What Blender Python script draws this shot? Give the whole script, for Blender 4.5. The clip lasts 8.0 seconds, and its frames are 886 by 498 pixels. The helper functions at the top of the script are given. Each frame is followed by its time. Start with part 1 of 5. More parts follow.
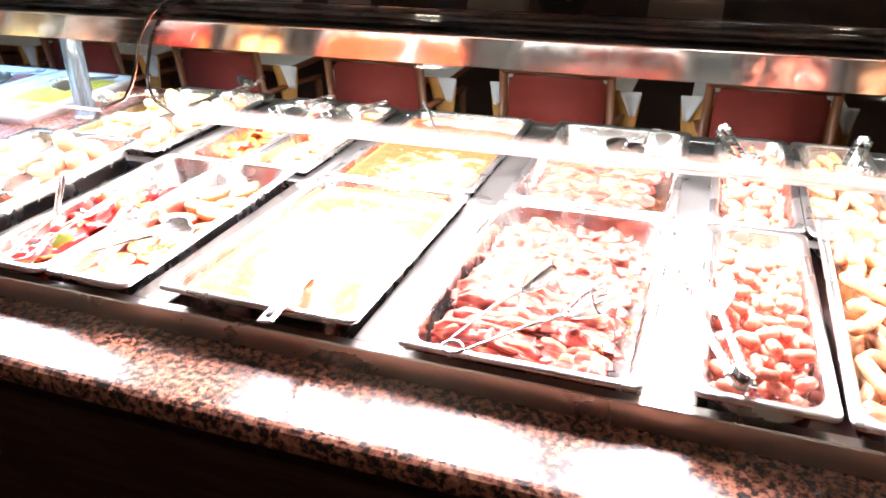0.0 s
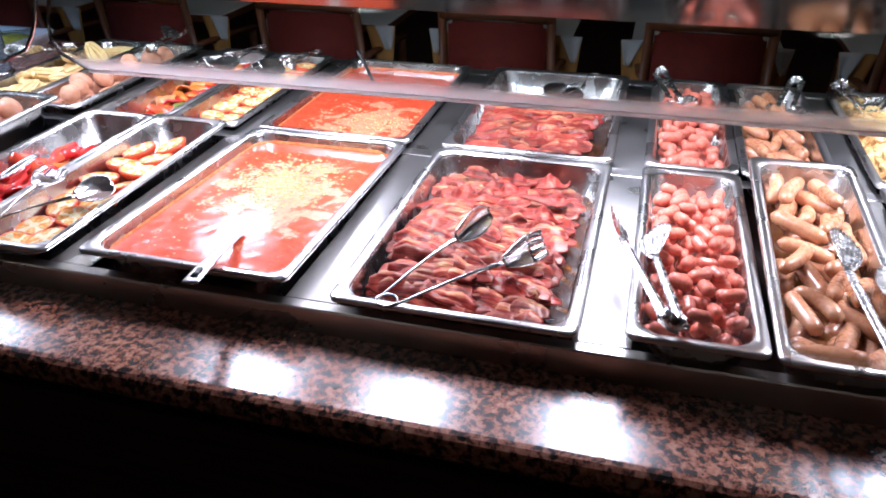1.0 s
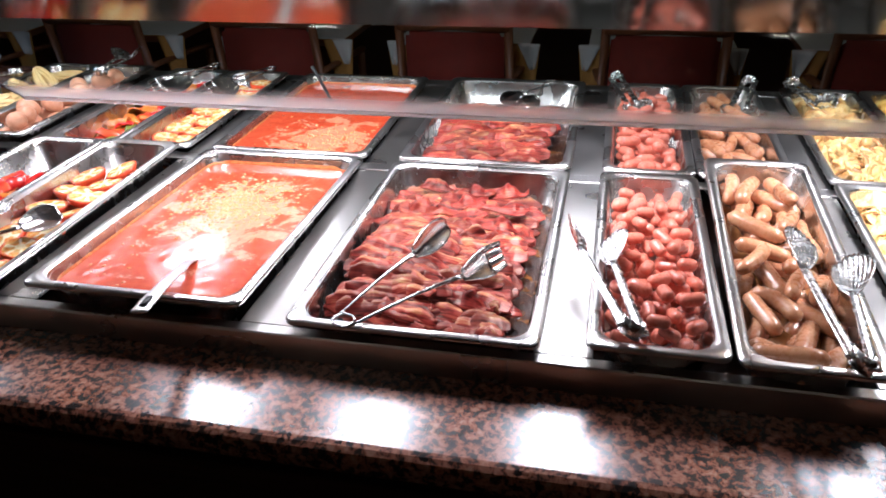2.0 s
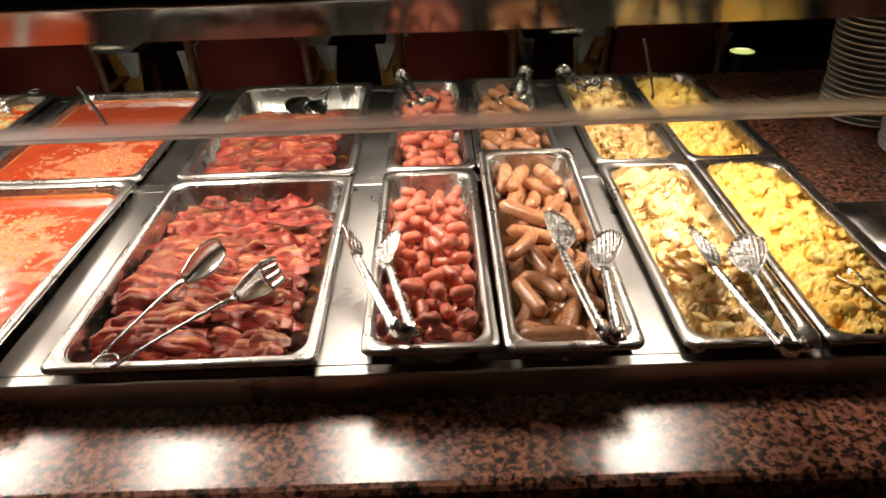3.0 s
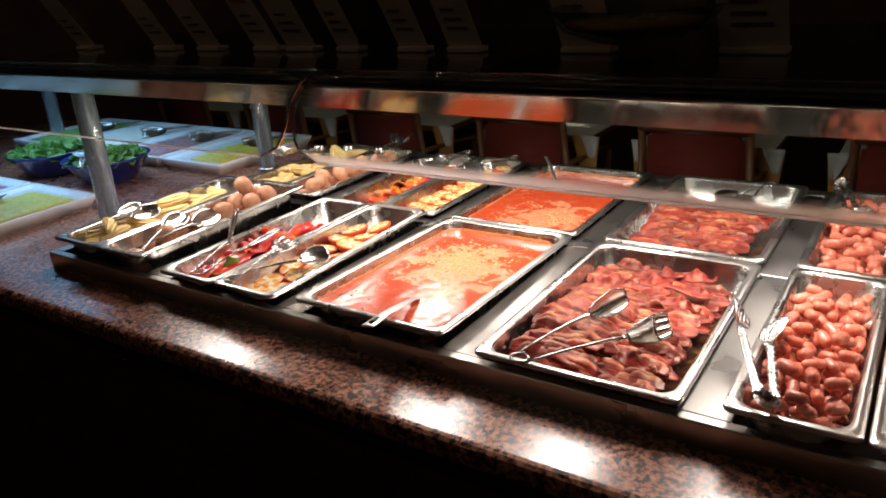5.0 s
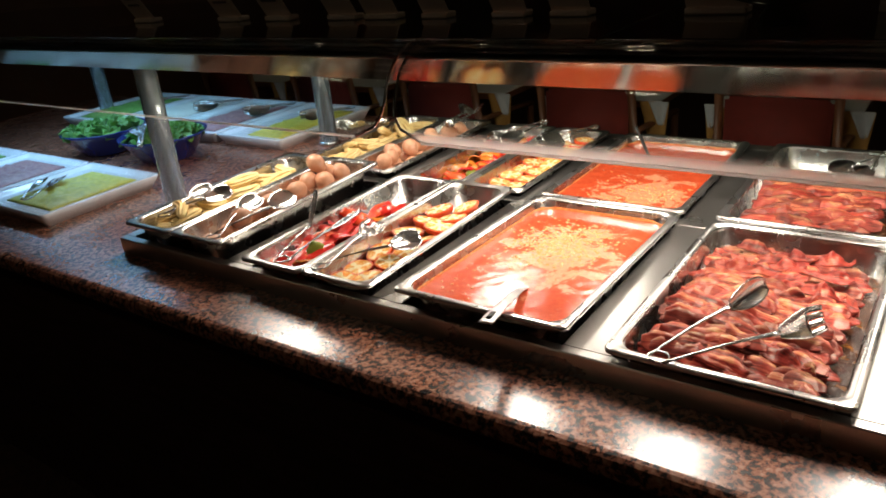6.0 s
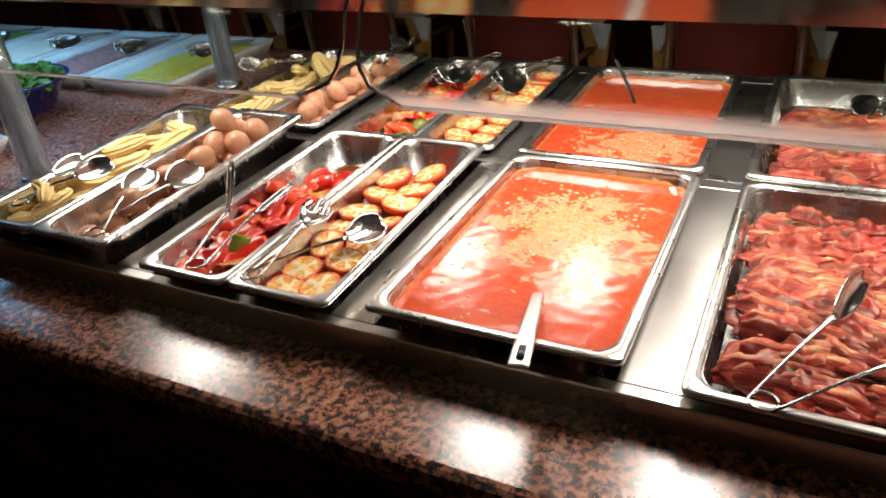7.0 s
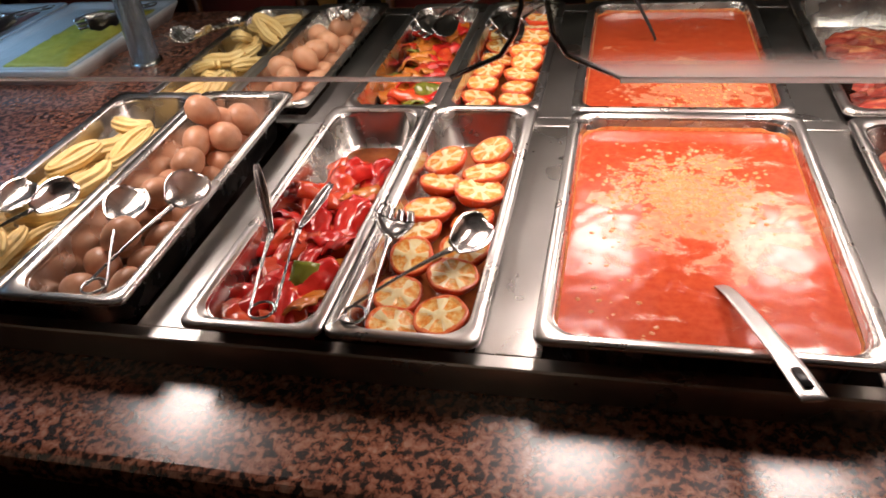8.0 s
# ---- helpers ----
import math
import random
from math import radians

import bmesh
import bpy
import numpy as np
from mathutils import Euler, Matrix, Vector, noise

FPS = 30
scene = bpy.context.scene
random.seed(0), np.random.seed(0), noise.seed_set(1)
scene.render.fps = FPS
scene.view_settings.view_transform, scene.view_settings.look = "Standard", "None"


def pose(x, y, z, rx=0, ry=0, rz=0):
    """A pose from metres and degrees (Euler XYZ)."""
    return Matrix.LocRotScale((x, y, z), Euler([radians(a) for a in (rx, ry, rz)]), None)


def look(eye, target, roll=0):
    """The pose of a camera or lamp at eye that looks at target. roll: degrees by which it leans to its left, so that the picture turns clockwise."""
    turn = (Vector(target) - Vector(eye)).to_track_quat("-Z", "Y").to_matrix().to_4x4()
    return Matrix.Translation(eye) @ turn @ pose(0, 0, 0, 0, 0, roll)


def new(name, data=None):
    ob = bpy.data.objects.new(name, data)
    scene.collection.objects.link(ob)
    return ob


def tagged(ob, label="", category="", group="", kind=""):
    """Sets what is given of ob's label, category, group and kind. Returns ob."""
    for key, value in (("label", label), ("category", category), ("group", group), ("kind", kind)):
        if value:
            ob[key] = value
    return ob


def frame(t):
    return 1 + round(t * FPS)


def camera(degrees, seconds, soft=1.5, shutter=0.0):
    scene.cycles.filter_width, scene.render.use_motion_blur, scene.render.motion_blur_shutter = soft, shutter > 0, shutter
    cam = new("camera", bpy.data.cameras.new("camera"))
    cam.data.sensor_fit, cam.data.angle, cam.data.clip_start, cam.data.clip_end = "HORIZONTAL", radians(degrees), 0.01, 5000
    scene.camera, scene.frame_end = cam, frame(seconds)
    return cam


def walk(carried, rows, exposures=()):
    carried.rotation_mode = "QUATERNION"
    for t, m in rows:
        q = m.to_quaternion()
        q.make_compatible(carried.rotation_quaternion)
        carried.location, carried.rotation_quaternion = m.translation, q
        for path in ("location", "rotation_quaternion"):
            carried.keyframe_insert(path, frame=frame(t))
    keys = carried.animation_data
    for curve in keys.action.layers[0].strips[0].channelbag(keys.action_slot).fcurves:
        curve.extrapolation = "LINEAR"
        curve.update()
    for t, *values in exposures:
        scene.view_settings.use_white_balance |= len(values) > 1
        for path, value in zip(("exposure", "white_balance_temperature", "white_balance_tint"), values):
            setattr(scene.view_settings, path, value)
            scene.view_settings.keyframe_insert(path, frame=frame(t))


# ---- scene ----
cam = camera(61.6, 8.0, soft=1.75)
PATH = [
    (0, (0.347, -0.76, 1.451), (-0.264, 0.926, 0.566), -0.6),
    (0.5, (0.36, -0.752, 1.441), (-0.131, 0.944, 0.502), 0.4),
    (1, (0.365, -0.733, 1.438), (-0.106, 0.935, 0.439), -0.6),
    (1.2, (0.365, -0.735, 1.443), (-0.095, 0.943, 0.457), -1.2),
    (2.3, (0.401, -0.697, 1.433), (0.058, 1.011, 0.452), -2.4),
    (2.5, (0.418, -0.69, 1.432), (0.159, 1.029, 0.444), -2.3),
    (3, (0.477, -0.686, 1.441), (0.479, 1.049, 0.446), -2.0),
    (3.5, (0.549, -0.707, 1.444), (0.702, 1.025, 0.455), -1.9),
    (4, (0.564, -0.764, 1.453), (0.452, 1.004, 0.525), -2.0),
    (4.5, (0.557, -0.831, 1.463), (-0.023, 0.888, 0.62), -1.8),
    (5, (0.552, -0.868, 1.474), (-0.5, 0.674, 0.754), -4.0),
    (5.2, (0.552, -0.894, 1.49), (-0.618, 0.567, 0.785), -4.5),
    (6.3, (0.282, -0.808, 1.458), (-0.727, 0.686, 0.593), -5.6),
    (6.5, (0.23, -0.767, 1.439), (-0.662, 0.761, 0.508), -3.8),
    (7, (0.074, -0.618, 1.433), (-0.749, 0.904, 0.429), -5.2),
    (7.5, (-0.087, -0.512, 1.417), (-0.782, 1.013, 0.326), -6.2),
    (8, (-0.313, -0.524, 1.41), (-0.758, 1.046, 0.254), -6.3),
]
EXPOSURES = [(0.0, 2.85, 5200, 13), (0.2, 2.0, 5200, 13), (0.5, 0.98, 4550, 13), (1.0, 0.45, 4550, 13), (1.2, 0.4, 4550, 13), (2.3, 0.05, 5150, 9), (3.0, -0.35, 6150, 7), (3.5, -0.42, 6300, 5), (4.5, -0.12, 5900, 7), (5.2, 0.0, 5800, 8), (6.5, 0.08, 5900, 0), (7.0, 0.0, 5800, 4), (8.0, -0.4, 6000, 17)]
walk(cam, [(t, look(eye, target, roll)) for t, eye, target, roll in PATH], EXPOSURES)

# ---- world and light ----
world = bpy.data.worlds.new("world")
scene.world = world
world.use_nodes = True
world.node_tree.nodes["Background"].inputs[0].default_value = (0.9, 0.7, 0.5, 1)
world.node_tree.nodes["Background"].inputs[1].default_value = 0.010

GRANITE_Z, FRAME_Z = 0.845, 0.885
LAMPS = [(x, 0.345) for x in (-1.07, -0.36, -0.02, 0.34, 0.82)] + [(x, 0.80) for x in (-0.98, -0.64, -0.33, 0.0, 0.34, 0.82)]
LAMP_Z = 1.269
LAMP_WATTS = 2.1
WARM, COOL = (1.0, 0.83, 0.68), (0.40, 0.68, 1.0)


def area_light(name, at, target, watts, color, size, shape="DISK", size_y=0.1, spread=180):
    data = bpy.data.lights.new(name, "AREA")
    data.energy, data.color, data.shape, data.size = watts, color, shape, size
    if shape == "RECTANGLE":
        data.size_y = size_y
    data.spread = radians(spread)
    ob = new(name, data)
    ob.matrix_world = look(at, target)
    return ob


for lx, ly in LAMPS:
    area_light("heat_lamp_light", (lx, ly, LAMP_Z), (lx, ly, 0), LAMP_WATTS * (1.36 if ly < 0.5 else 0.62) * (1.10 if lx > 0.5 else 0.95 if lx > 0.2 else 1.0), WARM, 0.120, "RECTANGLE", 0.25, 114 if lx > 0.5 else 135 if lx > 0.2 else 180)
for ly in (0.33, 0.80):
    area_light("salad_light", (-2.1, ly, 1.262), (-2.1, ly, 0), 2.6, COOL, 0.95, "RECTANGLE", 0.07, 140)
# Unseen room lights, added as fill; the row at y=-1.6 lifts the front sides.
FILL_DOWNLIGHTS = [(x, y) for x in (-2.6, -0.8, 1.0, 2.8) for y in (-1.6, 1.7, 3.6)]
for lx, ly in FILL_DOWNLIGHTS:
    area_light("downlight_light", (lx, ly, 2.74), (lx, ly, 0), (0.45 if lx < 0 else 0.12) if ly < 0 else 0.06, (1.0, 0.78, 0.52), 0.12)

# ---- materials ----


def node(tree, kind, **values):
    n = tree.nodes.new(kind)
    for key, value in values.items():
        if key in n.inputs:
            n.inputs[key].default_value = value
    return n


def shader(name):
    m = bpy.data.materials.new(name)
    m.use_nodes = True
    return m, m.node_tree, m.node_tree.nodes["Principled BSDF"]


def ramp(tree, source, stops):
    n = tree.nodes.new("ShaderNodeValToRGB")
    r = n.color_ramp
    while len(r.elements) < len(stops):
        r.elements.new(0.5)
    for e, (p, c) in zip(r.elements, stops):
        e.position, e.color = p, (*c, 1)
    tree.links.new(source, n.inputs[0])
    return n.outputs[0]


def spot_coords(tree, stretch=(1, 1, 1), shift=True):
    """Object coordinates, stretched, and shifted for each object by its random number."""
    co = tree.nodes.new("ShaderNodeTexCoord")
    mp = tree.nodes.new("ShaderNodeMapping")
    mp.inputs["Scale"].default_value = stretch
    tree.links.new(co.outputs["Object"], mp.inputs["Vector"])
    if not shift:
        return mp.outputs[0]
    info = tree.nodes.new("ShaderNodeObjectInfo")
    mul = tree.nodes.new("ShaderNodeMath")
    mul.operation = "MULTIPLY"
    mul.inputs[1].default_value = 37.0
    tree.links.new(info.outputs["Random"], mul.inputs[0])
    add = tree.nodes.new("ShaderNodeVectorMath")
    tree.links.new(mp.outputs[0], add.inputs[0])
    tree.links.new(mul.outputs[0], add.inputs[1])
    return add.outputs[0]


def surface(name, stops, scale=30.0, rough=(0.3, 0.5), metal=0.0, bump=0.0, bump_scale=120.0, stretch=(1, 1, 1),
            detail=4.0, coat=0.0, sheen=0.0, vary=0.0, soft=0.0, distortion=0.0, shift=True, spec=0.5):
    """A mottled surface: a colour ramp over noise, uneven gloss, a finer relief."""
    m, tree, bsdf = shader(name)
    co = spot_coords(tree, stretch, shift)
    n1 = node(tree, "ShaderNodeTexNoise", Scale=scale, Detail=detail, Distortion=distortion)
    tree.links.new(co, n1.inputs["Vector"])
    color = ramp(tree, n1.outputs["Fac"], stops)
    if vary:
        info = tree.nodes.new("ShaderNodeObjectInfo")
        rng = tree.nodes.new("ShaderNodeMapRange")
        rng.inputs[3].default_value, rng.inputs[4].default_value = 1 - vary, 1 + vary * 0.6
        tree.links.new(info.outputs["Random"], rng.inputs[0])
        hsv = tree.nodes.new("ShaderNodeHueSaturation")
        tree.links.new(rng.outputs[0], hsv.inputs["Value"])
        tree.links.new(color, hsv.inputs["Color"])
        color = hsv.outputs[0]
    tree.links.new(color, bsdf.inputs["Base Color"])
    n2 = node(tree, "ShaderNodeTexNoise", Scale=bump_scale, Detail=5.0)
    tree.links.new(co, n2.inputs["Vector"])
    rr = tree.nodes.new("ShaderNodeMapRange")
    rr.inputs[1].default_value, rr.inputs[2].default_value = 0.3, 0.7
    rr.inputs[3].default_value, rr.inputs[4].default_value = rough
    tree.links.new(n2.outputs["Fac"], rr.inputs[0])
    tree.links.new(rr.outputs[0], bsdf.inputs["Roughness"])
    if bump:
        b = node(tree, "ShaderNodeBump", Strength=bump, Distance=0.002)
        tree.links.new(n2.outputs["Fac"], b.inputs["Height"])
        tree.links.new(b.outputs[0], bsdf.inputs["Normal"])
    bsdf.inputs["Metallic"].default_value = metal
    bsdf.inputs["Coat Weight"].default_value = coat
    bsdf.inputs["Coat Roughness"].default_value = 0.12
    bsdf.inputs["Specular IOR Level"].default_value = spec
    if soft:
        bsdf.inputs["Subsurface Weight"].default_value = soft
        bsdf.inputs["Subsurface Radius"].default_value = (0.006, 0.003, 0.002)
        bsdf.inputs["Subsurface Scale"].default_value = 1.0
    return m


def two(a, b):
    return [(0.3, a), (0.7, b)]


STEEL = surface("brushed_steel", two((0.42, 0.407, 0.385), (0.51, 0.495, 0.47)), 7, (0.26, 0.36), 1.0, 0.0, 9)
RIM_STEEL = surface("rim_steel", two((0.62, 0.60, 0.57), (0.74, 0.72, 0.69)), 9, (0.24, 0.32), 1.0, 0.0, 9)
PAN_STEEL = surface("pan_steel", two((0.54, 0.52, 0.49), (0.66, 0.64, 0.61)), 14, (0.19, 0.32), 1.0, 0.10, 25, (1, 1, 1))
MIRROR_STEEL = surface("polished_steel", two((0.48, 0.465, 0.435), (0.56, 0.54, 0.505)), 5, (0.07, 0.15), 1.0, 0.0, 6, (1, 1, 6))
DARK_STEEL = surface("dark_steel", two((0.10, 0.095, 0.09), (0.16, 0.15, 0.14)), 12, (0.3, 0.5), 1.0, 0.05, 60)
CHROME = surface("chrome", two((0.48, 0.47, 0.455), (0.58, 0.57, 0.555)), 40, (0.14, 0.24), 1.0, 0.04, 90)
TONG_STEEL = surface("tong_steel", two((0.70, 0.69, 0.67), (0.80, 0.79, 0.77)), 40, (0.20, 0.32), 1.0, 0.04, 90)
LADLE_STEEL = surface("satin_steel", two((0.74, 0.73, 0.71), (0.82, 0.81, 0.79)), 30, (0.34, 0.46), 1.0, 0.03, 90)
PLATE_GLAZE = surface("plate_glaze", two((0.72, 0.71, 0.68), (0.82, 0.81, 0.78)), 20, (0.10, 0.22), 0, 0, coat=0.5)
TRAY_GLAZE = surface("tray_glaze", two((0.70, 0.72, 0.74), (0.82, 0.83, 0.84)), 14, (0.12, 0.3), 0, 0, coat=0.4)
BLUE_GLAZE = surface("blue_glaze", two((0.008, 0.015, 0.12), (0.015, 0.03, 0.20)), 12, (0.1, 0.25), coat=0.5)
BLACK_PLASTIC = surface("black_plastic", two((0.012, 0.012, 0.012), (0.03, 0.03, 0.03)), 30, (0.3, 0.5), bump=0.1)
CABINET = surface("cabinet_wood", two((0.03, 0.012, 0.008), (0.07, 0.03, 0.018)), 8, (0.35, 0.55), stretch=(1, 1, 9), bump=0.1)
WALL_PAINT = surface("wall_paint", two((0.20, 0.10, 0.07), (0.26, 0.14, 0.09)), 3, (0.6, 0.8), bump=0.1, bump_scale=60)
CEILING_PAINT = surface("ceiling_paint", two((0.30, 0.25, 0.20), (0.36, 0.30, 0.25)), 3, (0.7, 0.9), bump=0.1, bump_scale=60)
CARPET = surface("carpet", two((0.035, 0.018, 0.014), (0.08, 0.035, 0.025)), 40, (0.8, 1.0), bump=0.5, bump_scale=400)
CHAIR_WOOD = surface("chair_wood", two((0.16, 0.06, 0.025), (0.28, 0.11, 0.045)), 12, (0.3, 0.45), stretch=(8, 8, 1), bump=0.1)
CHAIR_CLOTH = surface("chair_cloth", two((0.18, 0.022, 0.013), (0.27, 0.036, 0.022)), 60, (0.7, 0.9), bump=0.3, bump_scale=500)
OCHRE_CLOTH = surface("ochre_cloth", two((0.48, 0.24, 0.05), (0.60, 0.32, 0.08)), 15, (0.7, 0.9), bump=0.2, bump_scale=300)
WHITE_CLOTH = surface("white_cloth", two((0.70, 0.70, 0.70), (0.80, 0.80, 0.80)), 15, (0.7, 0.9), bump=0.2, bump_scale=300)
CARD = surface("card_paper", two((0.80, 0.64, 0.53), (0.87, 0.72, 0.61)), 12, (0.5, 0.7))
CARD_RED = surface("card_print_red", two((0.50, 0.09, 0.05), (0.60, 0.14, 0.08)), 30, (0.5, 0.7))
CARD_GREY = surface("card_print_grey", two((0.16, 0.14, 0.13), (0.22, 0.20, 0.18)), 30, (0.5, 0.7))
SHELF_GLASS = surface("shelf_glass", two((0.012, 0.016, 0.014), (0.02, 0.025, 0.022)), 4, (0.03, 0.09), coat=0.3)
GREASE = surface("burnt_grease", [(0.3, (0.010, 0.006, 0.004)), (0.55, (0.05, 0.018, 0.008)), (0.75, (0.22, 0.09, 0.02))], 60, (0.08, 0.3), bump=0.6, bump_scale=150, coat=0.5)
BROTH = surface("sausage_broth", two((0.16, 0.06, 0.018), (0.28, 0.12, 0.035)), 50, (0.08, 0.2), bump=0.2, coat=0.6)
OIL = surface("pepper_oil", two((0.25, 0.06, 0.02), (0.40, 0.12, 0.03)), 50, (0.08, 0.25), bump=0.3, coat=0.5)
MINI = surface("mini_sausage_skin", two((0.56, 0.14, 0.085), (0.67, 0.21, 0.13)), 70, (0.22, 0.38), bump=0.15, bump_scale=200, vary=0.16, coat=0.12, soft=0.05)
SAUSAGE = surface("sausage_skin", [(0.25, (0.36, 0.14, 0.058)), (0.55, (0.51, 0.235, 0.11)), (0.8, (0.60, 0.33, 0.165))], 45, (0.2, 0.38), bump=0.2, bump_scale=160, vary=0.22, coat=0.3, soft=0.04)
EGG_SHELL = surface("egg_shell", two((0.60, 0.28, 0.15), (0.72, 0.39, 0.235)), 80, (0.3, 0.45), bump=0.05, bump_scale=400, vary=0.14, soft=0.05)
PASTRY = surface("pastry_crust", two((0.74, 0.50, 0.17), (0.86, 0.67, 0.31)), 50, (0.35, 0.6), bump=0.3, bump_scale=180, vary=0.15)
SCRAMBLE = surface("scrambled_egg", [(0.25, (0.94, 0.46, 0.05)), (0.5, (0.97, 0.63, 0.13)), (0.75, (0.98, 0.76, 0.29))], 40, (0.5, 0.7), bump=0.35, bump_scale=220, soft=0.12)
POTATO = surface("fried_potato", [(0.30, (0.50, 0.23, 0.06)), (0.40, (0.71, 0.43, 0.13)), (0.54, (0.79, 0.55, 0.21)), (0.7, (0.85, 0.67, 0.36))], 34, (0.35, 0.55), bump=0.2, bump_scale=120, vary=0.08, coat=0.2, soft=0.06)
ONION = surface("fried_onion", two((0.36, 0.15, 0.045), (0.60, 0.32, 0.12)), 40, (0.2, 0.4), bump=0.1, vary=0.2, coat=0.2)
HERB = surface("herb", two((0.03, 0.05, 0.015), (0.07, 0.10, 0.03)), 40, (0.5, 0.7))
LETTUCE = surface("lettuce", two((0.05, 0.16, 0.02), (0.16, 0.34, 0.05)), 25, (0.35, 0.6), bump=0.3, vary=0.2)
YELLOW_SALAD = surface("yellow_salad", two((0.45, 0.42, 0.05), (0.62, 0.56, 0.10)), 60, (0.4, 0.6), bump=0.4)
GREEN_SALAD = surface("green_salad", two((0.10, 0.24, 0.04), (0.26, 0.40, 0.10)), 60, (0.4, 0.6), bump=0.4)
PURPLE_SALAD = surface("purple_salad", two((0.22, 0.10, 0.12), (0.36, 0.20, 0.18)), 60, (0.4, 0.6), bump=0.4)
WHITE_SALAD = surface("white_salad", two((0.55, 0.52, 0.45), (0.68, 0.66, 0.60)), 60, (0.4, 0.6), bump=0.4)
BEAN = surface("baked_bean", two((0.64, 0.23, 0.07), (0.73, 0.33, 0.12)), 60, (0.15, 0.35), bump=0.1, coat=0.3)
SAUCE_CRUST = surface("dried_sauce", two((0.55, 0.10, 0.02), (0.72, 0.34, 0.10)), 120, (0.25, 0.45), bump=0.5, bump_scale=250)
SKIN_RED = surface("tomato_skin", two((0.62, 0.045, 0.012), (0.74, 0.10, 0.025)), 30, (0.15, 0.3), vary=0.15, coat=0.3)
PEPPERS = [surface("roast_pepper_" + n, two(a, b), 35, (0.1, 0.26), bump=0.25, bump_scale=110, vary=0.1, coat=0.5, distortion=0.6)
           for n, a, b in (("red", (0.64, 0.014, 0.012), (0.80, 0.045, 0.026)), ("scarlet", (0.70, 0.04, 0.014), (0.82, 0.12, 0.03)),
                           ("orange", (0.58, 0.14, 0.015), (0.70, 0.26, 0.03)), ("green", (0.14, 0.17, 0.02), (0.30, 0.30, 0.04)))]


def granite_material():
    m, tree, bsdf = shader("red_granite")
    co = spot_coords(tree, shift=False)
    n1 = node(tree, "ShaderNodeTexNoise", Scale=98.0, Detail=3.5, Roughness=0.62, Distortion=0.4)
    v1 = node(tree, "ShaderNodeTexVoronoi", Scale=140.0)
    for n in (n1, v1):
        tree.links.new(co, n.inputs["Vector"])
    mix = tree.nodes.new("ShaderNodeMath")
    mix.operation = "MULTIPLY_ADD"
    mix.inputs[1].default_value = 0.16
    tree.links.new(v1.outputs["Color"], mix.inputs[0])
    tree.links.new(n1.outputs["Fac"], mix.inputs[2])
    c = ramp(tree, mix.outputs[0], [(0.46, (0.012, 0.010, 0.010)), (0.53, (0.055, 0.024, 0.017)), (0.575, (0.29, 0.104, 0.060)),
                                    (0.66, (0.46, 0.192, 0.114)), (0.78, (0.55, 0.31, 0.215))])
    tree.links.new(c, bsdf.inputs["Base Color"])
    n2 = node(tree, "ShaderNodeTexNoise", Scale=14.0, Detail=5.0)
    tree.links.new(co, n2.inputs["Vector"])
    rr = tree.nodes.new("ShaderNodeMapRange")
    rr.inputs[3].default_value, rr.inputs[4].default_value = 0.20, 0.36
    tree.links.new(n2.outputs["Fac"], rr.inputs[0])
    tree.links.new(rr.outputs[0], bsdf.inputs["Roughness"])
    bsdf.inputs["Coat Weight"].default_value = 1.0
    bsdf.inputs["Coat IOR"].default_value = 1.56
    bsdf.inputs["Coat Roughness"].default_value = 0.23
    return m


